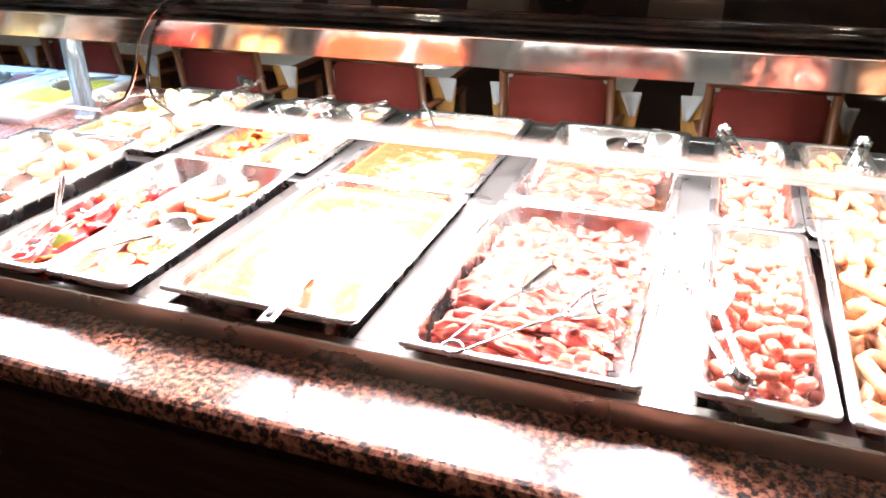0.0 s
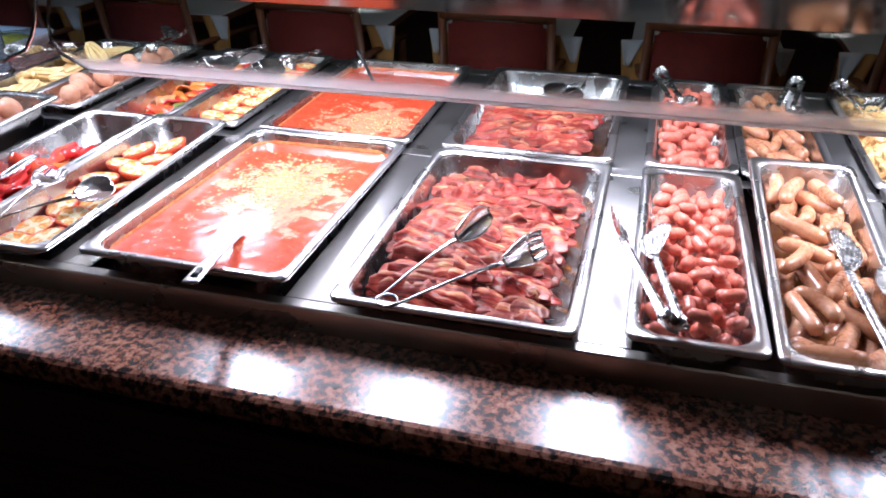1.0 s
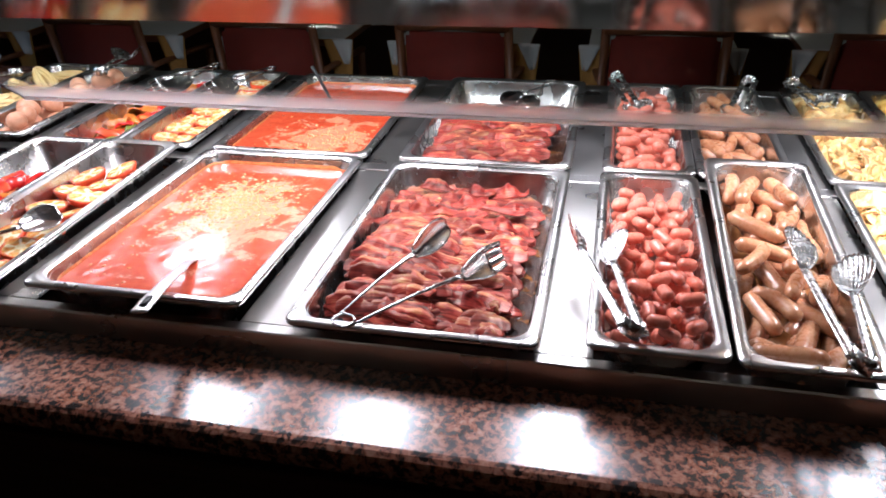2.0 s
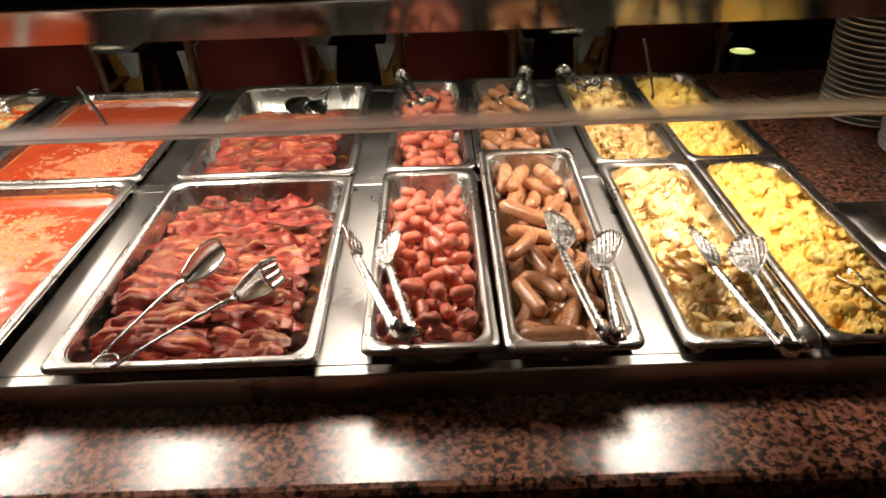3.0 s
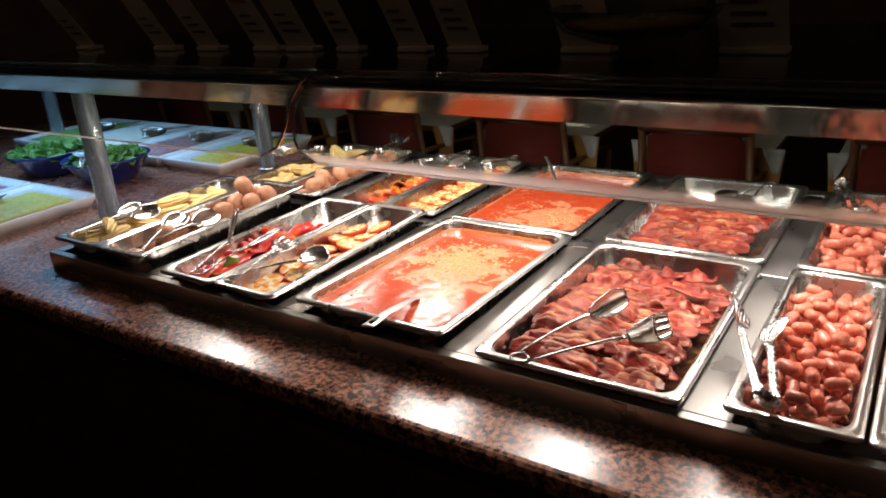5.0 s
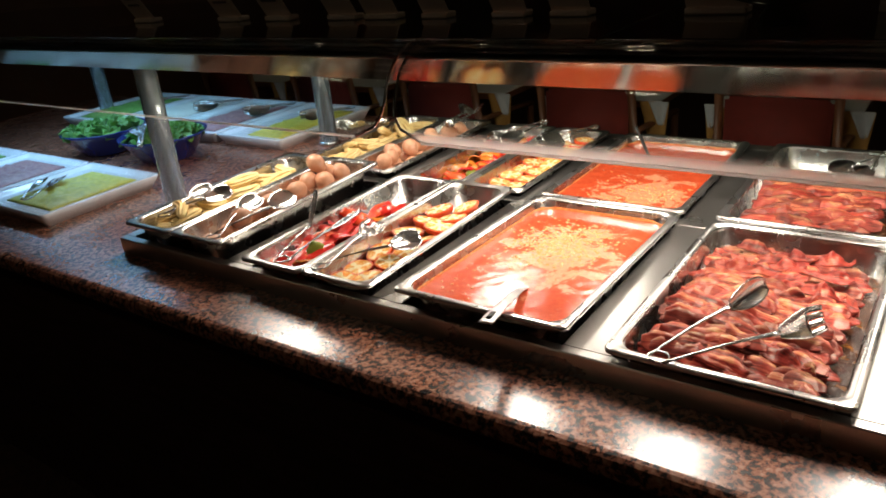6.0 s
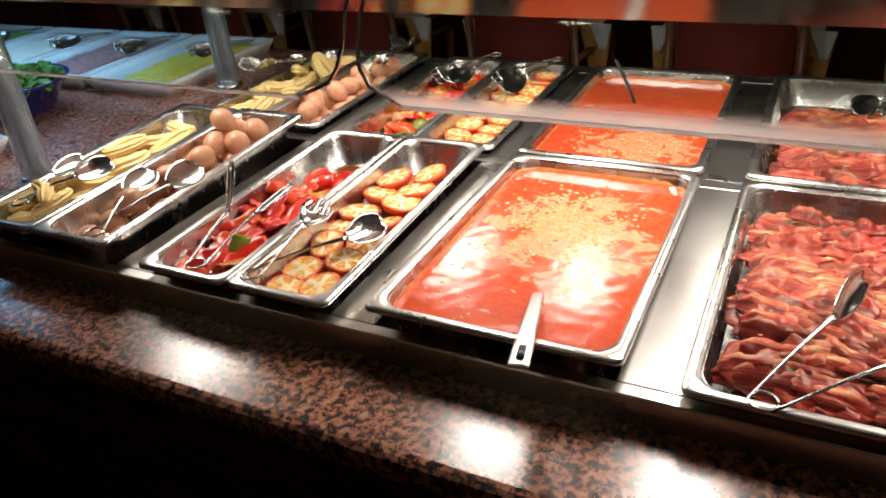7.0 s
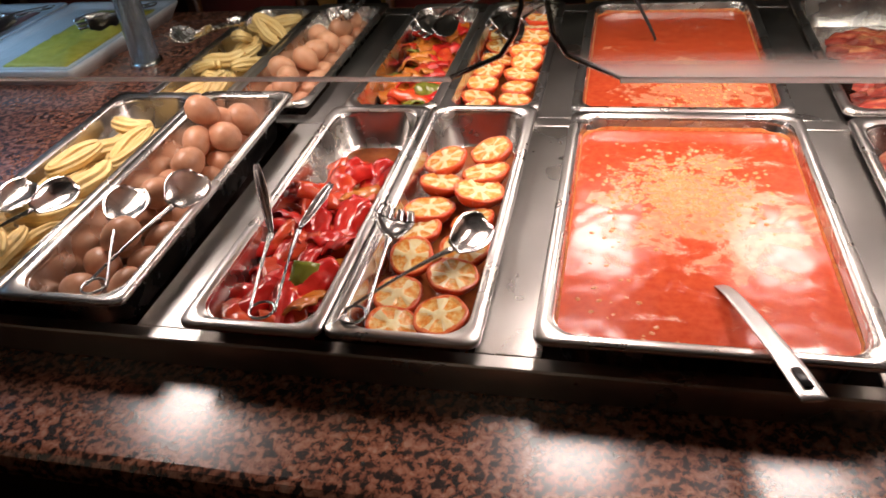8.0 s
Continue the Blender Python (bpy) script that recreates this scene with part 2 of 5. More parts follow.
def sauce_material(cx, cy, size):
    """Tomato sauce: smooth red sauce, with a dull wrinkled skin in patches."""
    m, tree, bsdf = shader("tomato_bean_sauce")
    co = spot_coords(tree, shift=False)
    big = node(tree, "ShaderNodeTexNoise", Scale=18.0, Detail=8.0, Roughness=0.70, Distortion=0.6)
    fine = node(tree, "ShaderNodeTexNoise", Scale=100.0, Detail=5.0)
    for n in (big, fine):
        tree.links.new(co, n.inputs["Vector"])
    base = ramp(tree, fine.outputs["Fac"], [(0.3, (0.50, 0.058, 0.018)), (0.7, (0.61, 0.096, 0.030))])
    skin = ramp(tree, fine.outputs["Fac"], [(0.3, (0.63, 0.15, 0.06)), (0.5, (0.70, 0.24, 0.115)), (0.7, (0.75, 0.34, 0.17))])
    edge = tree.nodes.new("ShaderNodeValToRGB")
    edge.color_ramp.elements[0].position, edge.color_ramp.elements[1].position = 0.50, 0.56
    far = node(tree, "ShaderNodeVectorMath")
    far.operation = "DISTANCE"
    far.inputs[1].default_value = (cx, cy, 0)
    tree.links.new(co, far.inputs[0])
    near = tree.nodes.new("ShaderNodeMapRange")
    near.inputs[1].default_value, near.inputs[2].default_value = 0.0, size
    near.inputs[3].default_value, near.inputs[4].default_value = 0.17, -0.10
    tree.links.new(far.outputs["Value"], near.inputs[0])
    patch = tree.nodes.new("ShaderNodeMath")
    tree.links.new(big.outputs["Fac"], patch.inputs[0])
    tree.links.new(near.outputs[0], patch.inputs[1])
    tree.links.new(patch.outputs[0], edge.inputs[0])
    mix = tree.nodes.new("ShaderNodeMix")
    mix.data_type = "RGBA"
    tree.links.new(edge.outputs[0], mix.inputs[0])
    tree.links.new(base, mix.inputs[6])
    tree.links.new(skin, mix.inputs[7])
    tree.links.new(mix.outputs[2], bsdf.inputs["Base Color"])
    rr = tree.nodes.new("ShaderNodeMapRange")
    rr.inputs[3].default_value, rr.inputs[4].default_value = 0.13, 0.30
    tree.links.new(edge.outputs[0], rr.inputs[0])
    tree.links.new(rr.outputs[0], bsdf.inputs["Roughness"])
    hsum = tree.nodes.new("ShaderNodeMath")
    hsum.operation = "MULTIPLY_ADD"
    hsum.inputs[1].default_value = 0.5
    tree.links.new(fine.outputs["Fac"], hsum.inputs[0])
    tree.links.new(edge.outputs[0], hsum.inputs[2])
    b = node(tree, "ShaderNodeBump", Strength=0.35, Distance=0.0012)
    tree.links.new(hsum.outputs[0], b.inputs["Height"])
    tree.links.new(b.outputs[0], bsdf.inputs["Normal"])
    bsdf.inputs["Coat Weight"].default_value = 0.8
    bsdf.inputs["Coat Roughness"].default_value = 0.17
    return m


def bacon_material():
    """Lean and fat in streaks along the slice."""
    m, tree, bsdf = shader("fried_bacon")
    co = spot_coords(tree, (11, 210, 60))
    streak = node(tree, "ShaderNodeTexNoise", Scale=1.0, Detail=4.0, Distortion=1.2)
    tree.links.new(co, streak.inputs["Vector"])
    blotch = node(tree, "ShaderNodeTexNoise", Scale=45.0, Detail=3.0)
    tree.links.new(spot_coords(tree), blotch.inputs["Vector"])
    n1 = tree.nodes.new("ShaderNodeMix")
    n1.inputs[0].default_value = 0.42
    tree.links.new(streak.outputs["Fac"], n1.inputs[2])
    tree.links.new(blotch.outputs["Fac"], n1.inputs[3])
    place = tree.nodes.new("ShaderNodeTexCoord")
    sep = tree.nodes.new("ShaderNodeSeparateXYZ")
    tree.links.new(place.outputs["Object"], sep.inputs[0])
    rind = tree.nodes.new("ShaderNodeMapRange")
    rind.inputs[1].default_value, rind.inputs[2].default_value = 0.008, 0.015
    rind.inputs[3].default_value, rind.inputs[4].default_value = -0.02, 0.13
    tree.links.new(sep.outputs[1], rind.inputs[0])
    fat = tree.nodes.new("ShaderNodeMath")
    tree.links.new(n1.outputs[0], fat.inputs[0])
    tree.links.new(rind.outputs[0], fat.inputs[1])
    c = ramp(tree, fat.outputs[0], [(0.34, (0.05, 0.006, 0.005)), (0.42, (0.17, 0.014, 0.011)), (0.50, (0.33, 0.036, 0.025)),
                                    (0.59, (0.44, 0.080, 0.046)), (0.68, (0.60, 0.22, 0.10)), (0.80, (0.74, 0.44, 0.20))])
    info = tree.nodes.new("ShaderNodeObjectInfo")
    rng = tree.nodes.new("ShaderNodeMapRange")
    rng.inputs[3].default_value, rng.inputs[4].default_value = 0.36, 0.94
    tree.links.new(info.outputs["Random"], rng.inputs[0])
    hsv = tree.nodes.new("ShaderNodeHueSaturation")
    tree.links.new(rng.outputs[0], hsv.inputs["Value"])
    tree.links.new(c, hsv.inputs["Color"])
    tree.links.new(hsv.outputs[0], bsdf.inputs["Base Color"])
    b = node(tree, "ShaderNodeBump", Strength=0.5, Distance=0.002)
    tree.links.new(n1.outputs[0], b.inputs["Height"])
    tree.links.new(b.outputs[0], bsdf.inputs["Normal"])
    bsdf.inputs["Roughness"].default_value = 0.34
    bsdf.inputs["Specular IOR Level"].default_value = 0.34
    bsdf.inputs["Specular Tint"].default_value = (1.0, 0.78, 0.6, 1)
    bsdf.inputs["Coat Weight"].default_value = 0.06
    bsdf.inputs["Coat Roughness"].default_value = 0.18
    return m


def clear_glass(name, tint=(0.93, 0.97, 0.95), glow_band=0.0):
    """A thin clear pane: see-through, with Fresnel gloss; an optional white band, fading out upwards, stands in for the
    lamp glow along its lower edge.
    """
    m, tree, bsdf = shader(name)
    tree.nodes.remove(bsdf)
    out = tree.nodes["Material Output"]
    clear = tree.nodes.new("ShaderNodeBsdfTransparent")
    clear.inputs[0].default_value = (*tint, 1)
    gloss = node(tree, "ShaderNodeBsdfGlossy", Roughness=0.03)
    face = node(tree, "ShaderNodeLayerWeight", Blend=0.5)
    fifth = tree.nodes.new("ShaderNodeMath")
    fifth.operation = "POWER"
    fifth.inputs[1].default_value = 5.0
    tree.links.new(face.outputs["Facing"], fifth.inputs[0])
    fres = tree.nodes.new("ShaderNodeMath")
    fres.operation = "MULTIPLY_ADD"
    fres.inputs[1].default_value, fres.inputs[2].default_value = 0.7, 0.03
    tree.links.new(fifth.outputs[0], fres.inputs[0])
    mix = tree.nodes.new("ShaderNodeMixShader")
    tree.links.new(fres.outputs[0], mix.inputs[0])
    tree.links.new(clear.outputs[0], mix.inputs[1])
    tree.links.new(gloss.outputs[0], mix.inputs[2])
    last = mix.outputs[0]
    # White band put into the glass for the light its lower edge carries.
    if glow_band:
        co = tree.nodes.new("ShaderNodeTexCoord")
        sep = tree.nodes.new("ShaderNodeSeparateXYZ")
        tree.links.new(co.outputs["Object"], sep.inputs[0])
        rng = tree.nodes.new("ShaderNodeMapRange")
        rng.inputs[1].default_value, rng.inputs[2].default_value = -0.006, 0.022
        rng.inputs[3].default_value, rng.inputs[4].default_value = glow_band, 0.0
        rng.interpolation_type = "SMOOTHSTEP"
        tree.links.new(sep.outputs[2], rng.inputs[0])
        glow_through = tree.nodes.new("ShaderNodeBsdfTranslucent")
        glow_through.inputs[0].default_value = (0.97, 0.97, 0.97, 1)
        glow_front = tree.nodes.new("ShaderNodeBsdfDiffuse")
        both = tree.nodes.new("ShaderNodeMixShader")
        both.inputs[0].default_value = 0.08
        tree.links.new(glow_through.outputs[0], both.inputs[1])
        tree.links.new(glow_front.outputs[0], both.inputs[2])
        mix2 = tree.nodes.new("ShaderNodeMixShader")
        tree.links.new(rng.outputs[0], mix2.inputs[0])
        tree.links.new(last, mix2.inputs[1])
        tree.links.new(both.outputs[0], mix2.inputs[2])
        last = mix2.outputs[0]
    tree.links.new(last, out.inputs["Surface"])
    return m


def glowing(name, color, strength):
    m, tree, bsdf = shader(name)
    bsdf.inputs["Emission Color"].default_value = (*color, 1)
    bsdf.inputs["Emission Strength"].default_value = strength
    return m


GRANITE, BACON = granite_material(), bacon_material()
SAUCE, SAUCE_FAR = sauce_material(0.185, 0.30, 0.215), sauce_material(0.20, 0.13, 0.17)
TOMATO_WALL = surface("tomato_wall", two((0.70, 0.11, 0.025), (0.78, 0.20, 0.05)), 60, (0.2, 0.35), vary=0.1, bump=0.2)
TOMATO_GEL = surface("tomato_gel", [(0.36, (0.80, 0.27, 0.04)), (0.5, (0.86, 0.43, 0.10)), (0.64, (0.90, 0.62, 0.24))], 170, (0.1, 0.25), vary=0.15, bump=0.5, bump_scale=260)
TOMATO_CORE = surface("tomato_core", two((0.84, 0.64, 0.28), (0.90, 0.80, 0.48)), 80, (0.25, 0.4), vary=0.12, bump=0.2)
GUARD_GLASS, GUARD_PLAIN = clear_glass("guard_glass", glow_band=0.80), clear_glass("guard_glass_plain")
# All white: stands in for lamp light caught in the cut edge.
GLASS_EDGE = clear_glass("glass_edge", glow_band=0.9)
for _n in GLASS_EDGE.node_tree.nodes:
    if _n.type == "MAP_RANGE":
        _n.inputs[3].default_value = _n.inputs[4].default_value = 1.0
BOWL_GLASS = clear_glass("bowl_glass", (0.75, 0.80, 0.72))
ACRYLIC = surface("cloudy_acrylic", two((0.55, 0.60, 0.64), (0.75, 0.80, 0.84)), 20, (0.1, 0.25), stretch=(1, 1, 0.15), coat=0.4)
ACRYLIC.node_tree.nodes["Principled BSDF"].inputs["Transmission Weight"].default_value = 0.93
BULB = glowing("downlight_glow", (1.0, 0.75, 0.45), 9.0)
BOWL_WAX = surface("green_wax", two((0.05, 0.07, 0.03), (0.08, 0.10, 0.05)), 20, (0.3, 0.5))
CANDLE_GLOW = glowing("candle_glow", (1.0, 0.85, 0.35), 2.2)

# ---- builders ----
BASE = {}


def thing(name, at, label, category, group="", kind=""):
    """An Empty at the thing's base, under which its parts go."""
    ob = new(name)
    ob.location = at
    ob.empty_display_size = 0.05
    BASE[ob.name] = Vector(at)
    return tagged(ob, label, category, group, kind)


def mesh(name, verts, faces, *mats, smooth=True):
    me = bpy.data.meshes.new(name)
    me.from_pydata([tuple(v) for v in verts], [], [tuple(f) for f in faces])
    for m in mats:
        me.materials.append(m)
    if smooth:
        me.polygons.foreach_set("use_smooth", [True] * len(me.polygons))
    me.update()
    return me


def put(name, vf, mat, parent=None, label="", smooth=True, at=None):
    """Links verts and faces, given in world metres, as one mesh, under parent if there is one."""
    verts, faces = vf
    base = BASE[parent.name] if parent else Vector(at or (0, 0, 0))
    me = mesh(name, [Vector(v) - base for v in verts], faces, mat, smooth=smooth)
    ob = new(name, me)
    if parent:
        ob.parent = parent
        BASE[ob.name] = base
        tagged(ob, label)
    else:
        ob.location = base
        BASE[ob.name] = base
    return ob


def join(*pieces):
    verts, faces = [], []
    for v, f in pieces:
        k = len(verts)
        verts += list(v)
        faces += [tuple(i + k for i in q) for q in f]
    return verts, faces


def box(x0, x1, y0, y1, z0, z1, bevel=0.002, segments=1):
    bm = bmesh.new()
    bmesh.ops.create_cube(bm, size=1)
    for v in bm.verts:
        v.co = ((x0, x1)[v.co.x > 0], (y0, y1)[v.co.y > 0], (z0, z1)[v.co.z > 0])
    if bevel:
        bmesh.ops.bevel(bm, geom=list(bm.edges), offset=bevel, segments=segments, affect="EDGES")
    bm.verts.index_update()
    vf = [v.co.copy() for v in bm.verts], [tuple(v.index for v in f.verts) for f in bm.faces]
    bm.free()
    return vf


def turned(profile, n=24, at=(0, 0, 0), closed=True):
    """A lathe: rings of (radius, height)."""
    verts, faces = [], []
    for r, z in profile:
        verts += [(at[0] + r * math.cos(2 * math.pi * i / n), at[1] + r * math.sin(2 * math.pi * i / n), at[2] + z) for i in range(n)]
    for k in range(len(profile) - 1):
        for i in range(n):
            j = (i + 1) % n
            faces.append((k * n + i, k * n + j, (k + 1) * n + j, (k + 1) * n + i))
    if closed:
        faces.append(tuple(range(n))[::-1])
        faces.append(tuple((len(profile) - 1) * n + i for i in range(n)))
    return verts, faces


def tube(points, radii, n=10, flat=1.0, up=(0, 0, 1), star=0.0, lobes=6):
    """A sweep along points. flat squeezes the section along its own up; star gives it ridges."""
    pts = [Vector(p) for p in points]
    if not isinstance(radii, (list, tuple)):
        radii = [radii] * len(pts)
    verts, faces = [], []
    for k, p in enumerate(pts):
        d = (pts[min(k + 1, len(pts) - 1)] - pts[max(k - 1, 0)]).normalized()
        side = d.cross(Vector(up))
        side = side.normalized() if side.length > 1e-4 else Vector((1, 0, 0))
        top = side.cross(d).normalized()
        for i in range(n):
            a = 2 * math.pi * i / n
            r = radii[k] * (1 + star * math.cos(lobes * a))
            verts.append(p + side * (r * math.cos(a)) + top * (r * flat * math.sin(a)))
    for k in range(len(pts) - 1):
        for i in range(n):
            j = (i + 1) % n
            faces.append((k * n + i, k * n + j, (k + 1) * n + j, (k + 1) * n + i))
    faces.append(tuple(range(n))[::-1])
    faces.append(tuple((len(pts) - 1) * n + i for i in range(n)))
    return verts, faces


def bend(points, steps=6):
    """A smooth line through the points."""
    p = [Vector(q) for q in points]
    p = [p[0] * 2 - p[1]] + p + [p[-1] * 2 - p[-2]]
    out = []
    for k in range(1, len(p) - 2):
        for s in range(steps):
            t = s / steps
            a, b, c, d = p[k - 1], p[k], p[k + 1], p[k + 2]
            out.append(0.5 * ((2 * b) + (c - a) * t + (2 * a - 5 * b + 4 * c - d) * t * t + (3 * b - a - 3 * c + d) * t ** 3))
    return out + [p[-2]]


def sheet(grid, thick):
    """A plate of some thickness over a grid of points."""
    P = np.array(grid, float)
    nu, nv = P.shape[:2]
    du, dv = np.gradient(P, axis=0), np.gradient(P, axis=1)
    nrm = np.cross(du, dv)
    nrm /= np.maximum(np.linalg.norm(nrm, axis=2, keepdims=True), 1e-9)
    verts = list((P + nrm * thick / 2).reshape(-1, 3)) + list((P - nrm * thick / 2).reshape(-1, 3))
    k = nu * nv
    faces = []
    for i in range(nu - 1):
        for j in range(nv - 1):
            a, b, c, d = i * nv + j, (i + 1) * nv + j, (i + 1) * nv + j + 1, i * nv + j + 1
            faces += [(a, b, c, d), (k + d, k + c, k + b, k + a)]
    rim = [j for j in range(nv)] + [i * nv + nv - 1 for i in range(1, nu)] + [(nu - 1) * nv + j for j in range(nv - 2, -1, -1)] + [i * nv for i in range(nu - 2, 0, -1)]
    for a, b in zip(rim, rim[1:] + rim[:1]):
        faces.append((a, b, k + b, k + a))
    return verts, faces


def rounded(w, d, inset, radius, n=6):
    """Points round a rounded rectangle from 0,0 to w,d, drawn in by inset."""
    x0, x1, y0, y1 = inset, w - inset, inset, d - inset
    r = max(min(radius, (x1 - x0) / 2 - 1e-4), 1e-4)
    out = []
    for cx, cy, a0 in ((x1 - r, y0 + r, -90), (x1 - r, y1 - r, 0), (x0 + r, y1 - r, 90), (x0 + r, y0 + r, 180)):
        for i in range(n + 1):
            a = math.radians(a0 + 90 * i / n)
            out.append((cx + r * math.cos(a), cy + r * math.sin(a)))
    return out


def lofted(w, d, rings, n=6, caps=(False, True)):
    """Rounded-rectangle rings of (inset, height, corner radius), joined one to the next."""
    verts, faces = [], []
    for inset, z, r in rings:
        verts += [(x, y, z) for x, y in rounded(w, d, inset, r, n)]
    m = 4 * (n + 1)
    for k in range(len(rings) - 1):
        for i in range(m):
            j = (i + 1) % m
            faces.append((k * m + i, k * m + j, (k + 1) * m + j, (k + 1) * m + i))
    if caps[1]:
        faces.append(tuple((len(rings) - 1) * m + i for i in range(m)))
    if caps[0]:
        faces.append(tuple(range(m))[::-1])
    return verts, faces


def lump(rx, ry, rz, n=12, m=8, rough=0.0, freq=1.0, seed=0.0):
    """An uneven ball."""
    prof = [(math.sin(math.pi * k / m), -math.cos(math.pi * k / m)) for k in range(m + 1)]
    verts, faces = turned([(max(r, 0.02), z) for r, z in prof], n)
    out = []
    for v in verts:
        v = Vector(v)
        s = 1 + rough * noise.noise(v * freq + Vector((seed, seed * 1.7, -seed)))
        out.append((v.x * rx * s, v.y * ry * s, v.z * rz * s))
    return out, faces

# ---- room ----
RX0, RX1, RY0, RY1, RH = -5.0, 5.0, -3.5, 6.5, 2.8


def structure(name, vf, mat, label, category, smooth=False):
    ob = put(name, vf, mat, smooth=smooth)
    return tagged(ob, label, category, kind="structure")


structure("floor", box(RX0, RX1, RY0, RY1, -0.1, 0, 0), CARPET, "dark patterned restaurant carpet floor", "floor")
structure("ceiling", box(RX0, RX1, RY0, RY1, RH, RH + 0.1, 0), CEILING_PAINT, "dim cream painted restaurant ceiling", "ceiling")
structure("wall_north", box(RX0, RX1, RY1, RY1 + 0.15, 0, RH, 0), WALL_PAINT, "dim brown painted restaurant wall", "wall")
structure("wall_south", box(RX0, RX1, RY0 - 0.15, RY0, 0, RH, 0), WALL_PAINT, "dim brown painted restaurant wall", "wall")
structure("wall_east", box(RX1, RX1 + 0.15, RY0, RY1, 0, RH, 0), WALL_PAINT, "dim brown painted restaurant wall", "wall")
structure("wall_west", box(RX0 - 0.15, RX0, RY0, RY1, 0, RH, 0), WALL_PAINT, "dim brown painted restaurant wall", "wall")
# Fittings for the added fill lights, on a ceiling out of view.
for lx, ly in FILL_DOWNLIGHTS:
    dl = thing("ceiling_downlight", (lx, ly, RH), "small round recessed warm ceiling downlight, unseen, added as fill", "ceiling light", "ceiling downlights")
    put("trim_ring", turned([(0.085, 0), (0.085, -0.012), (0.066, -0.016), (0.064, -0.002)], 20, (lx, ly, RH), closed=False), CHROME, dl)
    put("lamp_face", turned([(0.064, -0.003), (0.0, -0.004)], 20, (lx, ly, RH), closed=False), BULB, dl)

# ---- buffet counter ----
IX0, IX1, IY0, IY1 = -3.2, 2.3, -0.150, 1.25
FX0, FX1, FY0, FY1 = -1.185, 1.115, -0.004, 1.105
structure("counter_base", box(IX0 + 0.05, IX1 - 0.05, IY0 + 0.07, IY1 - 0.07, 0, 0.80, 0.004), CABINET, "dark wooden buffet counter base", "counter base")


def granite_slab(x0, x1, y0, y1, edge):
    """A slab with a rounded nose at the front or the back."""
    t, r = 0.042, 0.018
    prof = []
    for i in range(9):
        a = math.pi * i / 8
        prof.append((-r * math.sin(a), -r + r * math.cos(a) if i < 5 else -t + r + r * math.cos(a)))
    nose = y0 + r if edge == "front" else y1 - r
    far = y1 if edge == "front" else y0
    s = 1 if edge == "front" else -1
    pts = [(far, 0.0)] + [(nose + s * p, z) for p, z in prof] + [(far, -t)]
    n = len(pts)
    verts = [(x, y, GRANITE_Z + z) for x in (x0, x1) for y, z in pts]
    faces = [(i, (i + 1) % n, n + (i + 1) % n, n + i) for i in range(n)] + [tuple(range(n))[::-1], tuple(n + i for i in range(n))]
    return verts, faces


top = thing("granite_worktop", (0, 0, GRANITE_Z), "polished red and black speckled granite buffet worktop", "worktop")
put("front_slab", granite_slab(IX0, IX1, IY0, FY0 + 0.03, "front"), GRANITE, top, smooth=False)
put("back_slab", granite_slab(IX0, IX1, FY1 - 0.03, IY1, "back"), GRANITE, top, smooth=False)
put("side_slab", box(IX0, FX0 + 0.03, FY0 + 0.03, FY1 - 0.03, GRANITE_Z - 0.042, GRANITE_Z, 0), GRANITE, top, smooth=False)
put("side_slab", box(FX1 - 0.03, IX1, FY0 + 0.03, FY1 - 0.03, GRANITE_Z - 0.042, GRANITE_Z, 0), GRANITE, top, smooth=False)

# modules: left and right rim of each group of pans
MODULES = [(-1.160, -0.826), (-0.765, -0.437), (-0.385, -0.060), (0.0, 0.325), (0.380, 0.707), (0.757, 1.087)]
well = thing("bain_marie_frame", (0, 0, FRAME_Z), "raised brushed steel bain-marie frame holding the food pans", "food warmer")
put("front_face", box(FX0, FX1, FY0, FY0 + 0.004, GRANITE_Z, FRAME_Z - 0.002, 0.001), STEEL, well, smooth=False)
put("back_face", box(FX0, FX1, FY1 - 0.004, FY1, GRANITE_Z, FRAME_Z - 0.002, 0.001), STEEL, well, smooth=False)
put("end_face", box(FX0, FX0 + 0.004, FY0 + 0.005, FY1 - 0.005, GRANITE_Z, FRAME_Z - 0.002, 0.001), STEEL, well, smooth=False)
put("end_face", box(FX1 - 0.004, FX1, FY0 + 0.005, FY1 - 0.005, GRANITE_Z, FRAME_Z - 0.002, 0.001), STEEL, well, smooth=False)
put("front_rail", box(FX0, FX1, FY0, 0.014, FRAME_Z - 0.002, FRAME_Z, 0.0008), STEEL, well, smooth=False)
put("back_rail", box(FX0, FX1, 1.062, FY1, FRAME_Z - 0.002, FRAME_Z, 0.0008), STEEL, well, smooth=False)
put("middle_rail", box(FX0, FX1, 0.522, 0.552, FRAME_Z - 0.001, FRAME_Z + 0.001, 0.0008), STEEL, well, smooth=False)
bars = [(FX0, MODULES[0][0] + 0.006)] + [(a[1] - 0.008, b[0] + 0.008) for a, b in zip(MODULES, MODULES[1:])] + [(MODULES[-1][1] - 0.006, FX1)]
for x0, x1 in bars:
    put("cross_bar", box(x0, x1, 0.015, 0.521, FRAME_Z - 0.003, FRAME_Z, 0.0008), STEEL, well, smooth=False)
    put("cross_bar", box(x0, x1, 0.553, 1.061, FRAME_Z - 0.003, FRAME_Z, 0.0008), STEEL, well, smooth=False)
put("well_floor", box(FX0 + 0.006, FX1 - 0.006, FY0 + 0.006, FY1 - 0.006, GRANITE_Z - 0.06, GRANITE_Z - 0.055, 0), DARK_STEEL, well, smooth=False)

